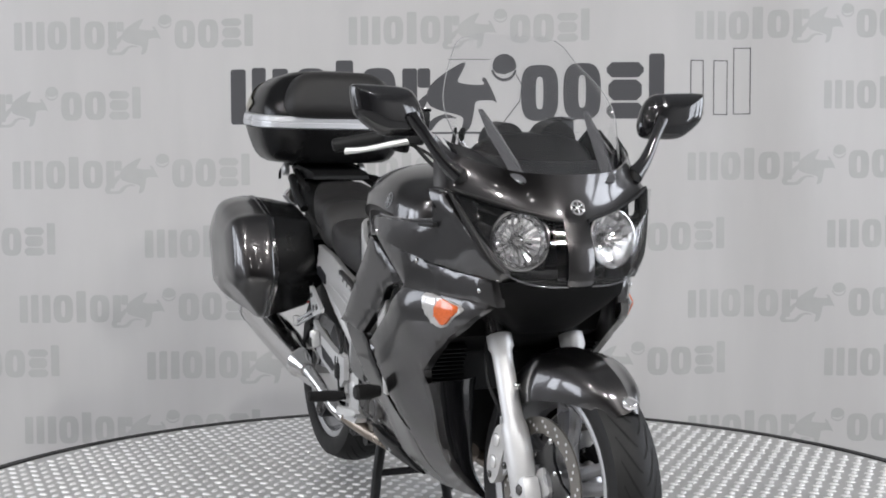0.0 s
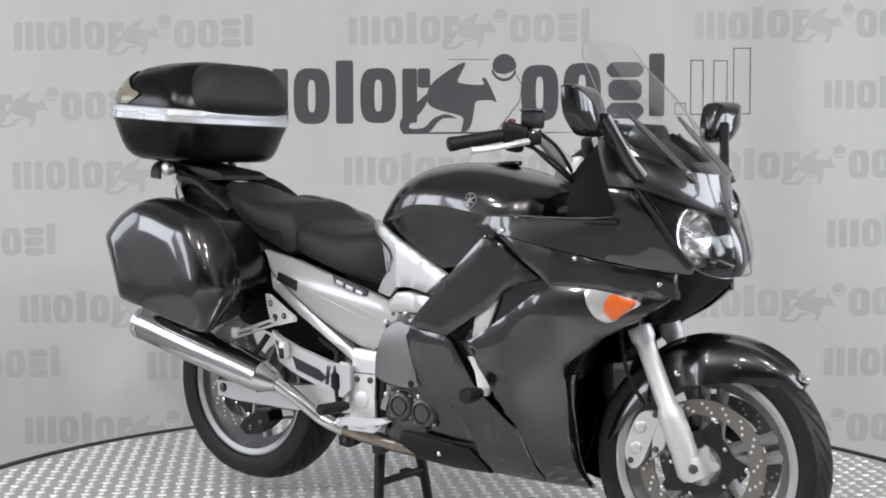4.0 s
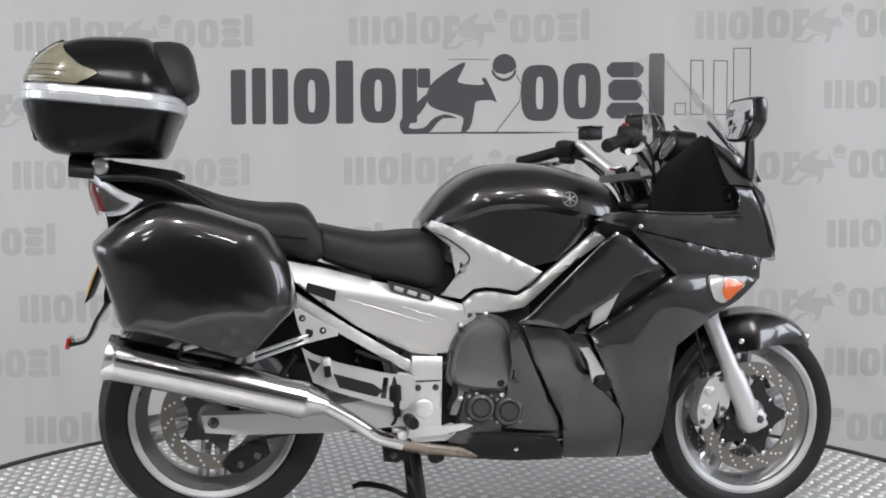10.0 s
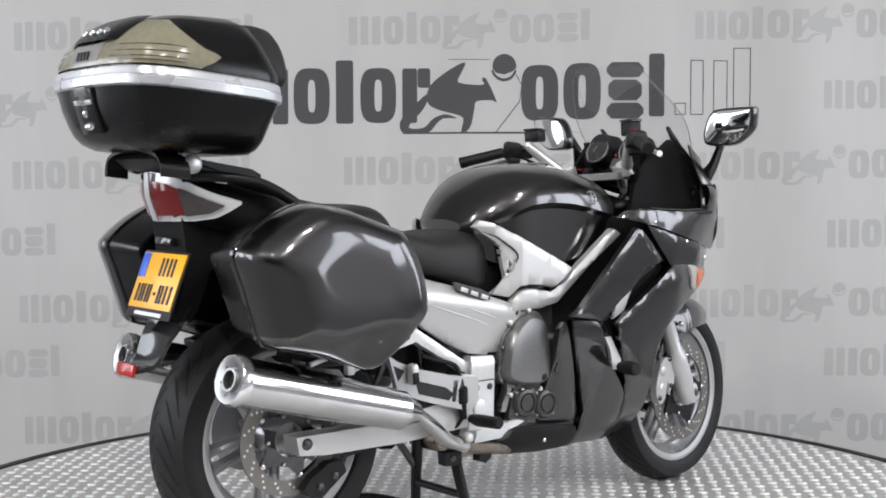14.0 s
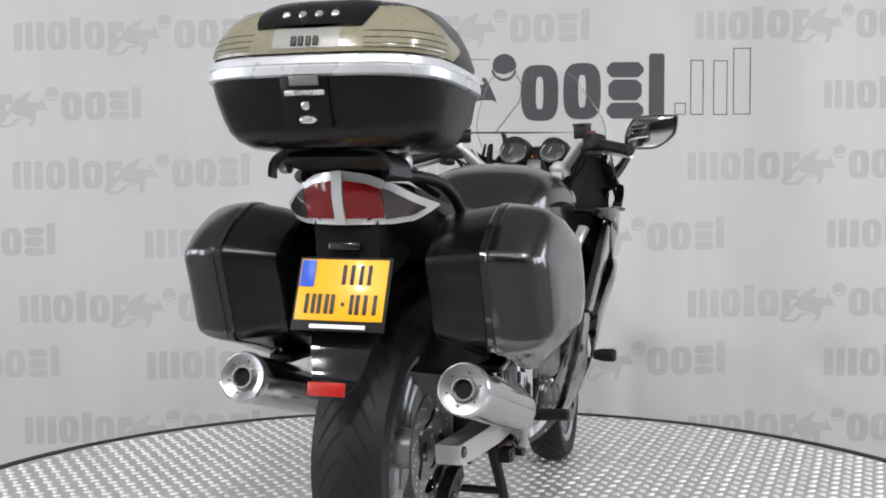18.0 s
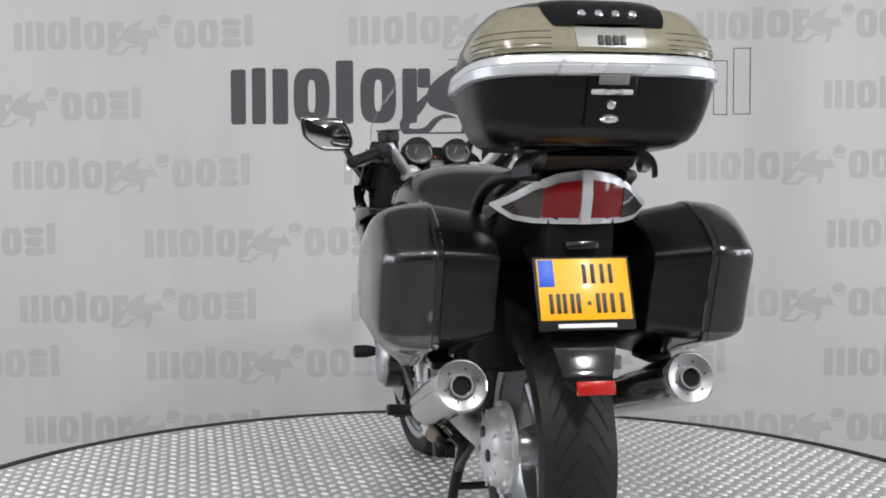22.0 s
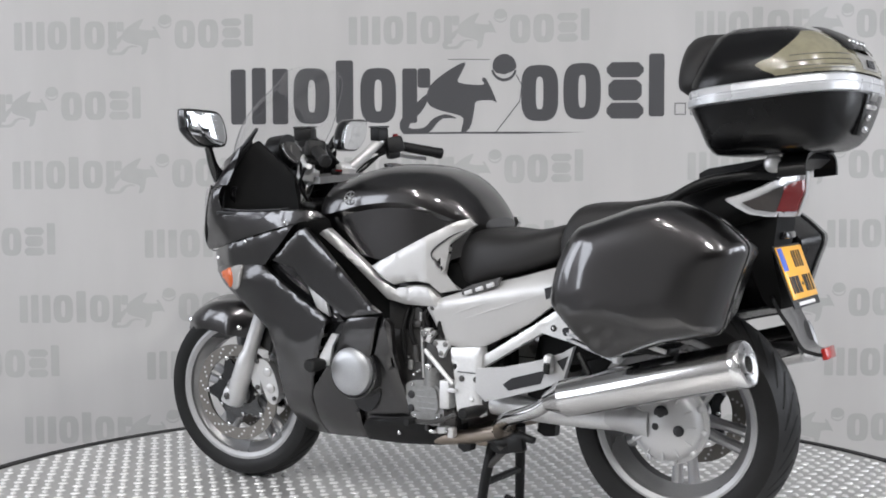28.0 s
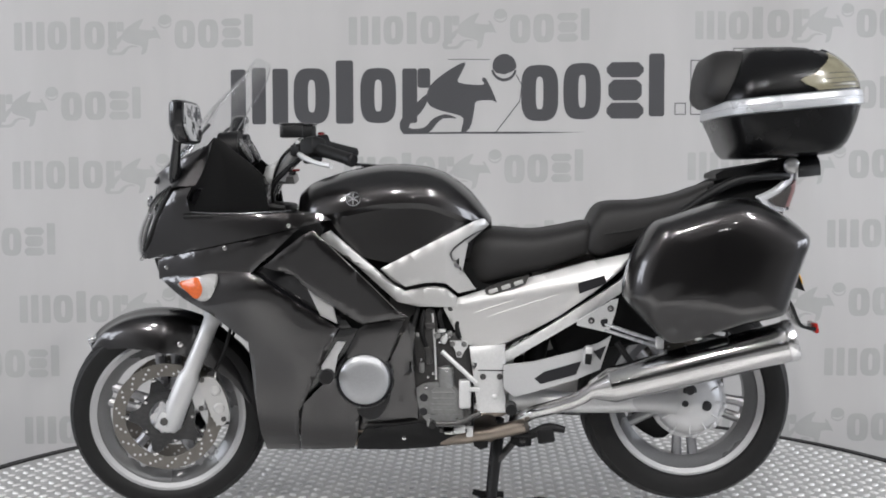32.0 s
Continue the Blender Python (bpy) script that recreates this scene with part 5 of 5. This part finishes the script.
part("lamp_centre_strip", shell(tail_patch(-.0115, .0115, lambda y: TLO(y) + .002, lambda y: THI(y) - .001, 4, 5, .012), .004), FORK, tl, "silver centre strip")
part("under_tail", plate([(-.275, .905), (-.12, .885), (-.07, .83), (-.13, .80), (-.20, .78), (-.235, .69), (-.255, .665), (-.285, .665), (-.285, .69), (-.262, .80)], -.075, .075, .012), MATTBLACK, bike, "black plastic under the tail")
pl_c, tilt = Vector((-.301, 0, .755)), 21
plate_m = pose(pl_c.x, 0, pl_c.z, 0, tilt, 0)


def plate_box(name, cy, cz, wy, hz, depth, mat, parent, label=""):
    b = box((depth, cy, cz), (.003, wy, hz), (0, 0, 0), .0008)
    bmesh.ops.transform(b, matrix=plate_m, verts=b.verts[:])
    return part(name, b, mat, parent, label)


holder = plate_box("plate_holder", 0, -.008, .218, .165, .004, PLASTIC, bike, "black plate holder")
np_ = plate_box("number_plate", 0, 0, .205, .137, 0, YELLOW, bike, "yellow rear number plate with dark bars")
plate_box("blue_strip", .083, .036, .034, .060, -.0022, BLUE, np_, "blue corner strip")
for cy in (-.003, -.022, -.043, -.062):
    plate_box("plate_bar", cy, .034, .0085, .044, -.0022, INK, np_, "plain dark bar")
for cy in (.077, .061, .047, .030, .016, -.028, -.042, -.060, -.082):
    plate_box("plate_bar", cy, -.032, .0085, .044, -.0022, INK, np_, "plain dark bar")
plate_box("plate_bar", -.008, -.032, .008, .008, -.0022, INK, np_, "plain dark bar")
plate_box("holder_print", 0, -.081, .13, .009, .0015, WHITE, holder, "small pale printed bar")
part("plate_lamp", box((-.272, 0, .847), (.03, .075, .018), (0, 10, 0), .004), GLOSS, bike, "black plate lamp")
flap = curve([(-.262, .70), (-.285, .655), (-.307, .620), (-.330, .572), (-.352, .560), (-.378, .556)], 16)
flap_half = [.080, .078, .068, .055, .047, .044]
part("mud_flap", shell([[(x - .004 * k * k, k * float(np.interp(i / 15 * 5, range(6), flap_half)), z) for k in np.linspace(-1, 1, 9)] for i, (x, z) in enumerate(flap)], .010), GLOSS, bike, "thin black lower mud flap")
part("rear_reflector", box((-.384, 0, .553), (.012, .084, .030), (0, 12, 0), .003), REFLECTOR, bike, "red rear reflector")

rack = part("top_rack", plate([(-.355, 1.040), (-.34, 1.056), (-.10, 1.018), (-.075, 1.005), (-.075, .992), (-.20, .996), (-.33, 1.018)], -.098, .098, .010), PLASTIC, bike, "black top case rack")
arch = curve([(.162, .995), (.158, 1.022), (.135, 1.044), (.08, 1.056), (0, 1.060), (-.08, 1.056), (-.135, 1.044), (-.158, 1.022), (-.162, .995)], 41)
part("rack_arch", shell([[(x, y * (1 - .12 * k), z + .006 * k) for k, x in zip((0, .3, .7, 1), (-.298, -.322, -.346, -.362))] for y, z in arch], .008), PLASTIC, rack, "broad black rack arch")
for s in (-1, 1):
    part("rack_cap", dome((-.282, s * .142, 1.028), .022, .012, (0, s, 0), 28, 6), SILVER, rack, "round silver rack cap")
    part("rack_leg", tube([(-.25, s * .11, 1.02), (-.16, s * .12, .99), (-.05, s * .13, .96)], .011, 10, 10), PLASTIC, rack)

# ---- top case: a body, a silver band, a lid with smoked lens, a back pad ----
case = new("top_case")
case.parent = bike
tagged(case, "large black top case with a silver band")


def case_ring(x0, x1, half, z, tilt=-.09, n=56, power=.55):
    """A rounded outline in plan, fuller at the back, on a plane that dips towards the front."""
    cx, hx = (x0 + x1) / 2, (x1 - x0) / 2
    ring = []
    for k in range(n):
        a = 2 * math.pi * k / n
        c, sn = math.cos(a), math.sin(a)
        p = power if c < 0 else power * .8
        x = cx + hx * math.copysign(abs(c) ** p, c)
        y = half * math.copysign(abs(sn) ** (power * 1.15), sn)
        ring.append((x, y, z + tilt * (x + .24)))
    return ring


part("case_body", stack([case_ring(-0.36, -0.15, .150, 1.051, -.04), case_ring(-0.405, -0.125, .195, 1.055, -.05), case_ring(-0.430, -0.115, .219, 1.066, -.06), case_ring(-0.446, -0.106, .234, 1.082, -.07), case_ring(-0.457, -0.098, .245, 1.104, -.08), case_ring(-0.470, -0.086, .256, 1.138, -.09), case_ring(-0.476, -0.073, .264, 1.165), case_ring(-0.479, -0.070, .266, 1.1765)]), SHELL, case, "black lower shell")
part("case_band", stack([case_ring(-0.480, -0.069, .267, 1.177), case_ring(-0.485, -0.063, .274, 1.181), case_ring(-0.486, -0.062, .2755, 1.1965), case_ring(-0.483, -0.065, .272, 1.1985), case_ring(-0.483, -0.065, .272, 1.2005), case_ring(-0.485, -0.064, .2735, 1.2025), case_ring(-0.482, -0.065, .270, 1.217), case_ring(-0.475, -0.070, .262, 1.2212)]), BANDSILVER, case, "silver band round the case")
lid_levels = [(-0.473, -0.065, .258, 1.2215, 0), (-0.471, -0.066, .260, 1.238, 0), (-0.454, -0.082, .250, 1.272, .005), (-0.423, -0.104, .230, 1.310, .02), (-0.382, -0.125, .195, 1.343, .045), (-0.334, -0.151, .140, 1.362, .07), (-0.282, -0.178, .070, 1.3685, .0875)]
part("case_lid", stack([case_ring(a, b, h, z, -.09 + 1.2 * q) for a, b, h, z, q in lid_levels]), SHELL, case, "black domed lid")
lev = curve([(a, b, h, z, q) for a, b, h, z, q in lid_levels], 25)


def lid_point(k, v, out):
    """A place on the lid: k of 112 round it, v from its rim to its crown."""
    f = min(max(v, 0), 1) * 24
    i = min(int(f), 23)
    a, b, h, z, q = lev[i] * (i + 1 - f) + lev[i + 1] * (f - i)
    ring = case_ring(a - out, b + out, h + out, z + out * .6, -.09 + 1.2 * q, 112)
    j = int(math.floor(k))
    return Vector(ring[j % 112]).lerp(Vector(ring[(j + 1) % 112]), k - j)


def wing(v):
    """How far the lens reaches round the lid at a height."""
    return float(np.interp(v, [.01, .27, .40, .62], [26.4, 28.0, 25.0, 17.5]))


def lid_lens(s):
    """A pointed wing from the middle of the back along the lid's side."""
    rows = []
    for v in np.linspace(.012, .62, 21):
        start = float(np.interp(v, [.01, .36, .40, .62], [0.0, 0.0, 5.0, 7.0]))
        rows.append([lid_point(56 - s * k, v, .004) for k in np.linspace(start, wing(v), 28)])
    bm = bmesh.new()
    grid(bm, rows)
    return bm


for s in (-1, 1):
    ln = part("lid_lens", lid_lens(s), SMOKE, case, "smoke-tinted lid lens")
    for v in (.10, .17, .24, .31):
        part("lens_line", tube([lid_point(56 - s * k, v, .0045) for k in np.linspace(5.5, wing(v) - 3, 16)], .0009, 5), DARKMETAL, ln)
bm = bmesh.new()
grid(bm, [[lid_point(56 + k * (5.2 + 12 * (v - .36)), v, .012 - .006 * k * k) for k in np.linspace(-1, 1, 14)] for v in np.linspace(.36, .72, 10)])
part("lid_centre", bm, SHELL, case, "black centre panel of the lid")
part("logo_panel", shell([[lid_point(56 + k * (2.1 + 1.2 * v), v, .0055) for k in np.linspace(-1, 1, 8)] for v in np.linspace(.10, .35, 6)], .002), LIDGREY, case, "pale centre plate on the lens")
for k in range(4):
    c = lid_point(56, .20, .0078)
    part("logo_bar", box((c.x, .016 * (k - 1.5), c.z), (.004, .011, .020), (0, 16, 0), .001), INK, case, "plain dark bar")
for k in range(4):
    c = lid_point(56, .47, .013)
    c.y = .036 * (k - 1.5)
    part("lid_stud", dome(c, .0085, .006, (-.8, 0, .6), 14), CHROME, case)
part("back_pad", stack([[(x - .030 + .5 * (1.25 - z) * .12, y * q, 1.272 + (z - 1.25) * r) for y, z in curve([(-.185, 1.20), (-.175, 1.27), (-.12, 1.325), (0, 1.332), (.12, 1.325), (.175, 1.27), (.185, 1.20), (.12, 1.178), (-.12, 1.178)], 40, closed=True)] for x, q, r in ((-.14, .92, .96), (-.10, 1.03, 1.05), (-.065, 1.03, 1.06), (-.036, .99, 1.0), (-.018, .90, .86), (-.008, .72, .64), (-.004, .42, .36))]), SEAT, case, "black padded back rest")
part("lock_plate", box((-.4620, 0, 1.148), (.02, .105, .105), (0, -16, 0), .004), SHELL, case, "black lock panel")
part("lock_label", box((-.4855, -.002, 1.190), (.003, .064, .020), (0, -18, 0), .001), GEARBOX, case, "pale label")
part("lock_lever", box((-.4785, .0, 1.166), (.006, .088, .011), (0, -20, 0), .003), ALLOY, case, "silver lock lever")
part("lever_grip", tube([(-.482, -.02, 1.166), (-.485, 0, 1.166), (-.482, .02, 1.166)], [.004, .006, .004], 8), CHROME, case)
part("key_lock", dome((-.4715, 0, 1.141), .0095, .006, (-1, 0, -.4), 20), CHROME, case, "round key lock")
part("lock_button", tube([(-.458, -.021, 1.113), (-.462, -.012, 1.113), (-.4635, 0, 1.113), (-.462, .012, 1.113), (-.458, .021, 1.113)], [.002, .008, .0095, .008, .002], 12), CHROME, case, "oval chrome button")

# ---- panniers ----
PAN = [(-.12, .939), (-.036, .932), (.015, .918), (.09, .893), (.138, .875), (.174, .826), (.20, .765), (.215, .69), (.205, .660), (.183, .637), (.14, .592), (.10, .553), (.065, .545), (.012, .561), (-.089, .592), (-.195, .616), (-.222, .632), (-.24, .685), (-.265, .76), (-.286, .825), (-.266, .857), (-.205, .903)]
PC = (-.02, .765)


def pan_ring(y, sx, sz, s):
    return [(PC[0] + (x - PC[0]) * sx, s * y, PC[1] + (z - PC[1]) * sz) for x, z in curve(PAN, 104, closed=True)]


def soft_over(v, w=.010):
    """A ramp that starts softly at zero."""
    return 0.0 if v < -w else v if v > w else (v + w) ** 2 / (4 * w)


def lid_face(x, z, y):
    """The lid's broad face with its lower and upper facets and the pressed crease."""
    low = float(np.interp(x, [-.25, -.155, -.01, .088, .2], [.612, .631, .661, .669, .676]))
    high = float(np.interp(x, [-.30, -.096, .021, .146, .22], [.985, .923, .867, .805, .760]))
    ridge = .722 - .365 * (x - .02)
    along = max(0.0, 1 - ((x - .025) / .10) ** 2)
    press = .004 * along * soft_over(ridge - z, .004) / .05 if ridge - z < .05 else .004 * along * max(0.0, 1 - (ridge - z - .05) / .05)
    rear = soft_over(-.225 + .30 * (.82 - z) - x)
    front = soft_over(x - .148 - .06 * (z - .75), .006)
    return min(y + press, .440 - .85 * soft_over(low - z) - .45 * soft_over(z - high) - .5 * rear - .75 * front)


LID = ((.322, .988), (.332, .993), (.350, .985), (.370, .967), (.388, .942), (.402, .912), (.413, .875), (.420, .835), (.4265, .785), (.430, .74), (.433, .69), (.4355, .63), (.438, .55), (.440, .46), (.442, .36), (.443, .25), (.4435, .13), (.4437, .03))
for s in (-1, 1):
    pan = new("pannier")
    pan.parent = bike
    tagged(pan, "graphite grey hard pannier with a black inner shell")
    part("pannier_shell", stack([pan_ring(.172, .86, .80, s), pan_ring(.178, .90, .84, s), pan_ring(.25, .95, .93, s), pan_ring(.302, .975, .975, s)]), SHELL, pan, "black inner shell")
    part("pannier_seam", stack([pan_ring(.302, .985, .985, s), pan_ring(.306, 1.0, 1.0, s), pan_ring(.318, 1.0, 1.0, s), pan_ring(.321, .985, .985, s)]), GLOSS, pan, "black seam band")
    part("pannier_lid", stack([[(x, s * lid_face(x, z, y), z) for x, _, z in pan_ring(y, q, q, 1)] for y, q in LID]), PAINT, pan, "graphite grey bulged lid", 60)
    part("pannier_latch", box((-.02, s * .26, .565), (.12, .06, .02), (0, 0, 0), .006), PLASTIC, pan, "black latch")
    part("latch_plate", box((-.045, s * .293, .572), (.05, .006, .012), (0, -14, 0), .002), ALLOY, pan, "small bright latch plate")

# ---- handlebars and cockpit ----
dash = part("dashboard", long_body([(1.315, .10, 1.0, 1.06), (1.335, .150, .985, 1.088), (1.36, .160, .97, 1.102), (1.40, .150, .96, 1.080), (1.46, .12, .96, 1.040), (1.50, .08, .97, 1.01)], 28, 24, .7, .7, .4), PLASTIC, bike, "black dashboard hood")
for yy, r in ((.072, .046), (-.062, .042)):
    g = part("gauge", tube([(1.290, yy, 1.082), (1.33, yy, 1.060)], [r, r * .95], 30), PLASTIC, bike, "round black gauge")
    part("gauge_hood", tube([(1.300, yy, 1.084), (1.36, yy, 1.079)], [r * 1.12, r * 1.1], 30), PLASTIC, g)
    part("gauge_face", dome((1.289, yy, 1.0825), r * .86, .003, (-.88, 0, .47), 30), DARKMETAL, g, "dark grey dial")
    rg = part("gauge_ring", lathe([(r * .86, -.002), (r * .90, .003), (r * .97, .002), (r * .98, -.003)], (0, 0, 0), 32, "x"), CHROME, g, "bright dial ring")
    rg.matrix_local = pose(1.2875, yy, 1.083, 0, 28.6, 0)
    part("dial_needle", box((1.2855, yy + .008, 1.089), (.002, .003, .026), (25, 28, 0), .0005), LIDGREY, g)
part("dash_display", box((1.308, .006, 1.040), (.01, .05, .035), (0, 28, 0), .003), GEARBOX, dash, "grey display")
for k in range(4):
    part("warning_lamp", dome((1.306, .03 - .018 * k, 1.067), .004, .002, (-.88, 0, .47), 10), ORANGE if k % 2 else RED, dash)
part("dash_panel", box((1.23, 0, .915), (.14, .24, .025), (0, -6, 0), .012), PLASTIC, bike, "black panel below the bars")
steer(part("top_yoke", plate([(1.155, .985), (1.245, .985), (1.25, .998), (1.235, 1.010), (1.16, 1.006)], -.125, .125, .006), COVERMETAL, bike, "silver top yoke"))
steer(part("ignition_lock", dome((1.175, 0, 1.015), .017, .010, (-.3, 0, 1), 20), PLASTIC, bike, "black ignition lock"))
steer(part("key_tag", box((1.158, .012, 1.020), (.022, .016, .006), (10, 0, 20), .002), RED, bike, "small red key tag"))
for s in (-1, 1):
    steer(part("fork_cap", dome((1.208, s * .110, 1.030), .022, .012, (-.4, 0, .9), 20), ALLOY, bike))
    bar = steer(part("handlebar", tube([(1.222, s * .108, 1.000), (1.200, s * .128, 1.022), (1.160, s * .168, 1.068), (1.128, s * .202, 1.108)], [.024, .018, .0165, .0155], 16, 14), SILVER, bike, "silver handlebar riser"))
    part("bar_clamp", tube([(1.213, s * .112, 1.000), (1.205, s * .112, 1.028)], [.034, .034], 22), SILVER, bar, "silver bar clamp")
    part("bar_tube", tube([(1.145, s * .19, 1.097), (1.105, s * .235, 1.096), (1.07, s * .268, 1.086)], .012, 12, 8), PLASTIC, bar)
    part("grip", tube([(1.078, s * .262, 1.088), (1.035, s * .308, 1.075), (.998, s * .348, 1.064)], [.0165, .017, .017], 16, 10), RUBBER, bar, "black rubber grip")
    part("bar_end", tube([(1.0, s * .346, 1.0645), (.996, s * .350, 1.063), (.986, s * .361, 1.060), (.983, s * .364, 1.059)], [.0175, .0185, .0185, .014], 16), PLASTIC, bar, "round black bar end")
    part("switch_block", box((1.098, s * .240, 1.093), (.058, .058, .054), (10, 10, s * -45), .012), PLASTIC, bar, "black switch block")
    part("switch_lower", box((1.100, s * .236, 1.062), (.040, .045, .026), (0, 10, s * -45), .008), PLASTIC, bar)
    part("lever", tube([(1.140, s * .215, 1.078), (1.122, s * .270, 1.066), (1.085, s * .318, 1.052), (1.050, s * .352, 1.046), (1.044, s * .358, 1.046)], [.009, .008, .0065, .008, .009], 8, 14), ALLOY, bar, "polished hand lever")
    if s > 0:
        part("fluid_reservoir", box((1.160, .195, 1.137), (.058, .052, .036), (0, 0, 15), .006), PLASTIC, bar, "black fluid reservoir")
        part("reservoir_cap", box((1.160, .195, 1.158), (.062, .056, .007), (0, 0, 15), .003), GLOSS, bar)
    else:
        part("fluid_reservoir", box((1.130, -.200, 1.130), (.044, .046, .042), (0, 0, -15), .006), PLASTIC, bar, "black fluid reservoir")
        part("reservoir_cap", box((1.130, -.200, 1.154), (.048, .050, .008), (0, 0, -15), .003), GLOSS, bar)
    part("clamp_cap", dome((1.128, s * .20, 1.108), .015, .008, (-.2, s * .5, .8), 16), ALLOY, bar)
    part("lever_perch", box((1.138, s * .214, 1.084), (.040, .036, .034), (0, 0, s * -45), .007), PLASTIC, bar)
    part("perch_pivot", dome((1.142, s * .222, 1.094), .009, .008, (0, 0, 1), 10), STEEL, bar)
    part("brake_line", tube([(1.15, s * .200, 1.10), (1.190, s * .175, 1.06), (1.215, s * .14, 1.00), (1.222, s * .09, .94)], .0045, 8, 16), RUBBER, bar)
    part("control_cable", tube([(1.13, s * .215, 1.07), (1.175, s * .19, 1.025), (1.215, s * .15, .98), (1.222, s * .1, .93)], .005, 8, 14), RUBBER, bar)
    part("switch_cable", tube([(1.10, s * .225, 1.075), (1.16, s * .185, 1.045), (1.215, s * .15, .99), (1.22, s * .08, .93)], .0042, 8, 14), RUBBER, bar)
steer(part("kill_switch", box((1.090, -.236, 1.124), (.018, .018, .014), (0, 0, 45), .004), RED, bike, "red engine switch"))

# ---- stands ----
st = new("centre_stand")
st.parent = bike
tagged(st, "black steel centre stand, lowered")
for s in (-1, 1):
    part("stand_leg", tube([(.545, s * .075, .26), (.562, s * .105, .12), (.572, s * .12, .014)], [.017, .015, .014], 12), PLASTIC, st)
    part("stand_foot", tube([(.53, s * .125, .0125), (.60, s * .125, .0125), (.625, s * .13, .02)], [.011, .012, .009], 10), PLASTIC, st)
part("stand_crossbar", tube([(.562, -.105, .12), (.562, .105, .12)], .011, 10), PLASTIC, st)
part("stand_pedal", tube([(.568, .120, .050), (.503, .195, .067), (.434, .200, .080), (.400, .200, .072)], [.008, .009, .010, .008], 10, 10), PLASTIC, st)
for s in (-1, 1):
    part("pivot_bracket", plate([(.452, .262), (.51, .262), (.515, .235), (.49, .222), (.455, .226)], s * .125, s * .155, .005), PLASTIC, st, "black stand bracket")
    part("pivot_bracket", plate([(.576, .252), (.622, .252), (.62, .225), (.60, .214), (.58, .220)], s * .125, s * .155, .006), PLASTIC, st)
    part("pivot_bolt", dome((.48, s * .155, .243), .010, .006, (0, s, 0), 6), DARKMETAL, st)
part("side_stand", tube([(.52, .165, .268), (.46, .172, .262), (.41, .178, .285), (.36, .18, .278)], [.012, .014, .013, .010], 12, 12), PLASTIC, st, "black folded side stand")
part("stand_lug", box((.415, .178, .262), (.05, .03, .045), (0, 10, 0), .008), PLASTIC, st)
part("stand_spring", tube([(.46, .07, .27), (.56, .10, .16)], .011, 10), DARKMETAL, st)


def motions():
    """The table turns at an even pace and carries the motorcycle."""
    table_rows, bike_rows = [], []
    for t in range(0, 33):
        turn = pose(0, 0, 0, 0, 0, START + RATE * t)
        table_rows.append((t, turn))
        bike_rows.append((t, turn @ pose(BIKE_X, BIKE_Y, 0.0)))
    walk(turntable, table_rows)
    walk(bike, bike_rows)


motions()
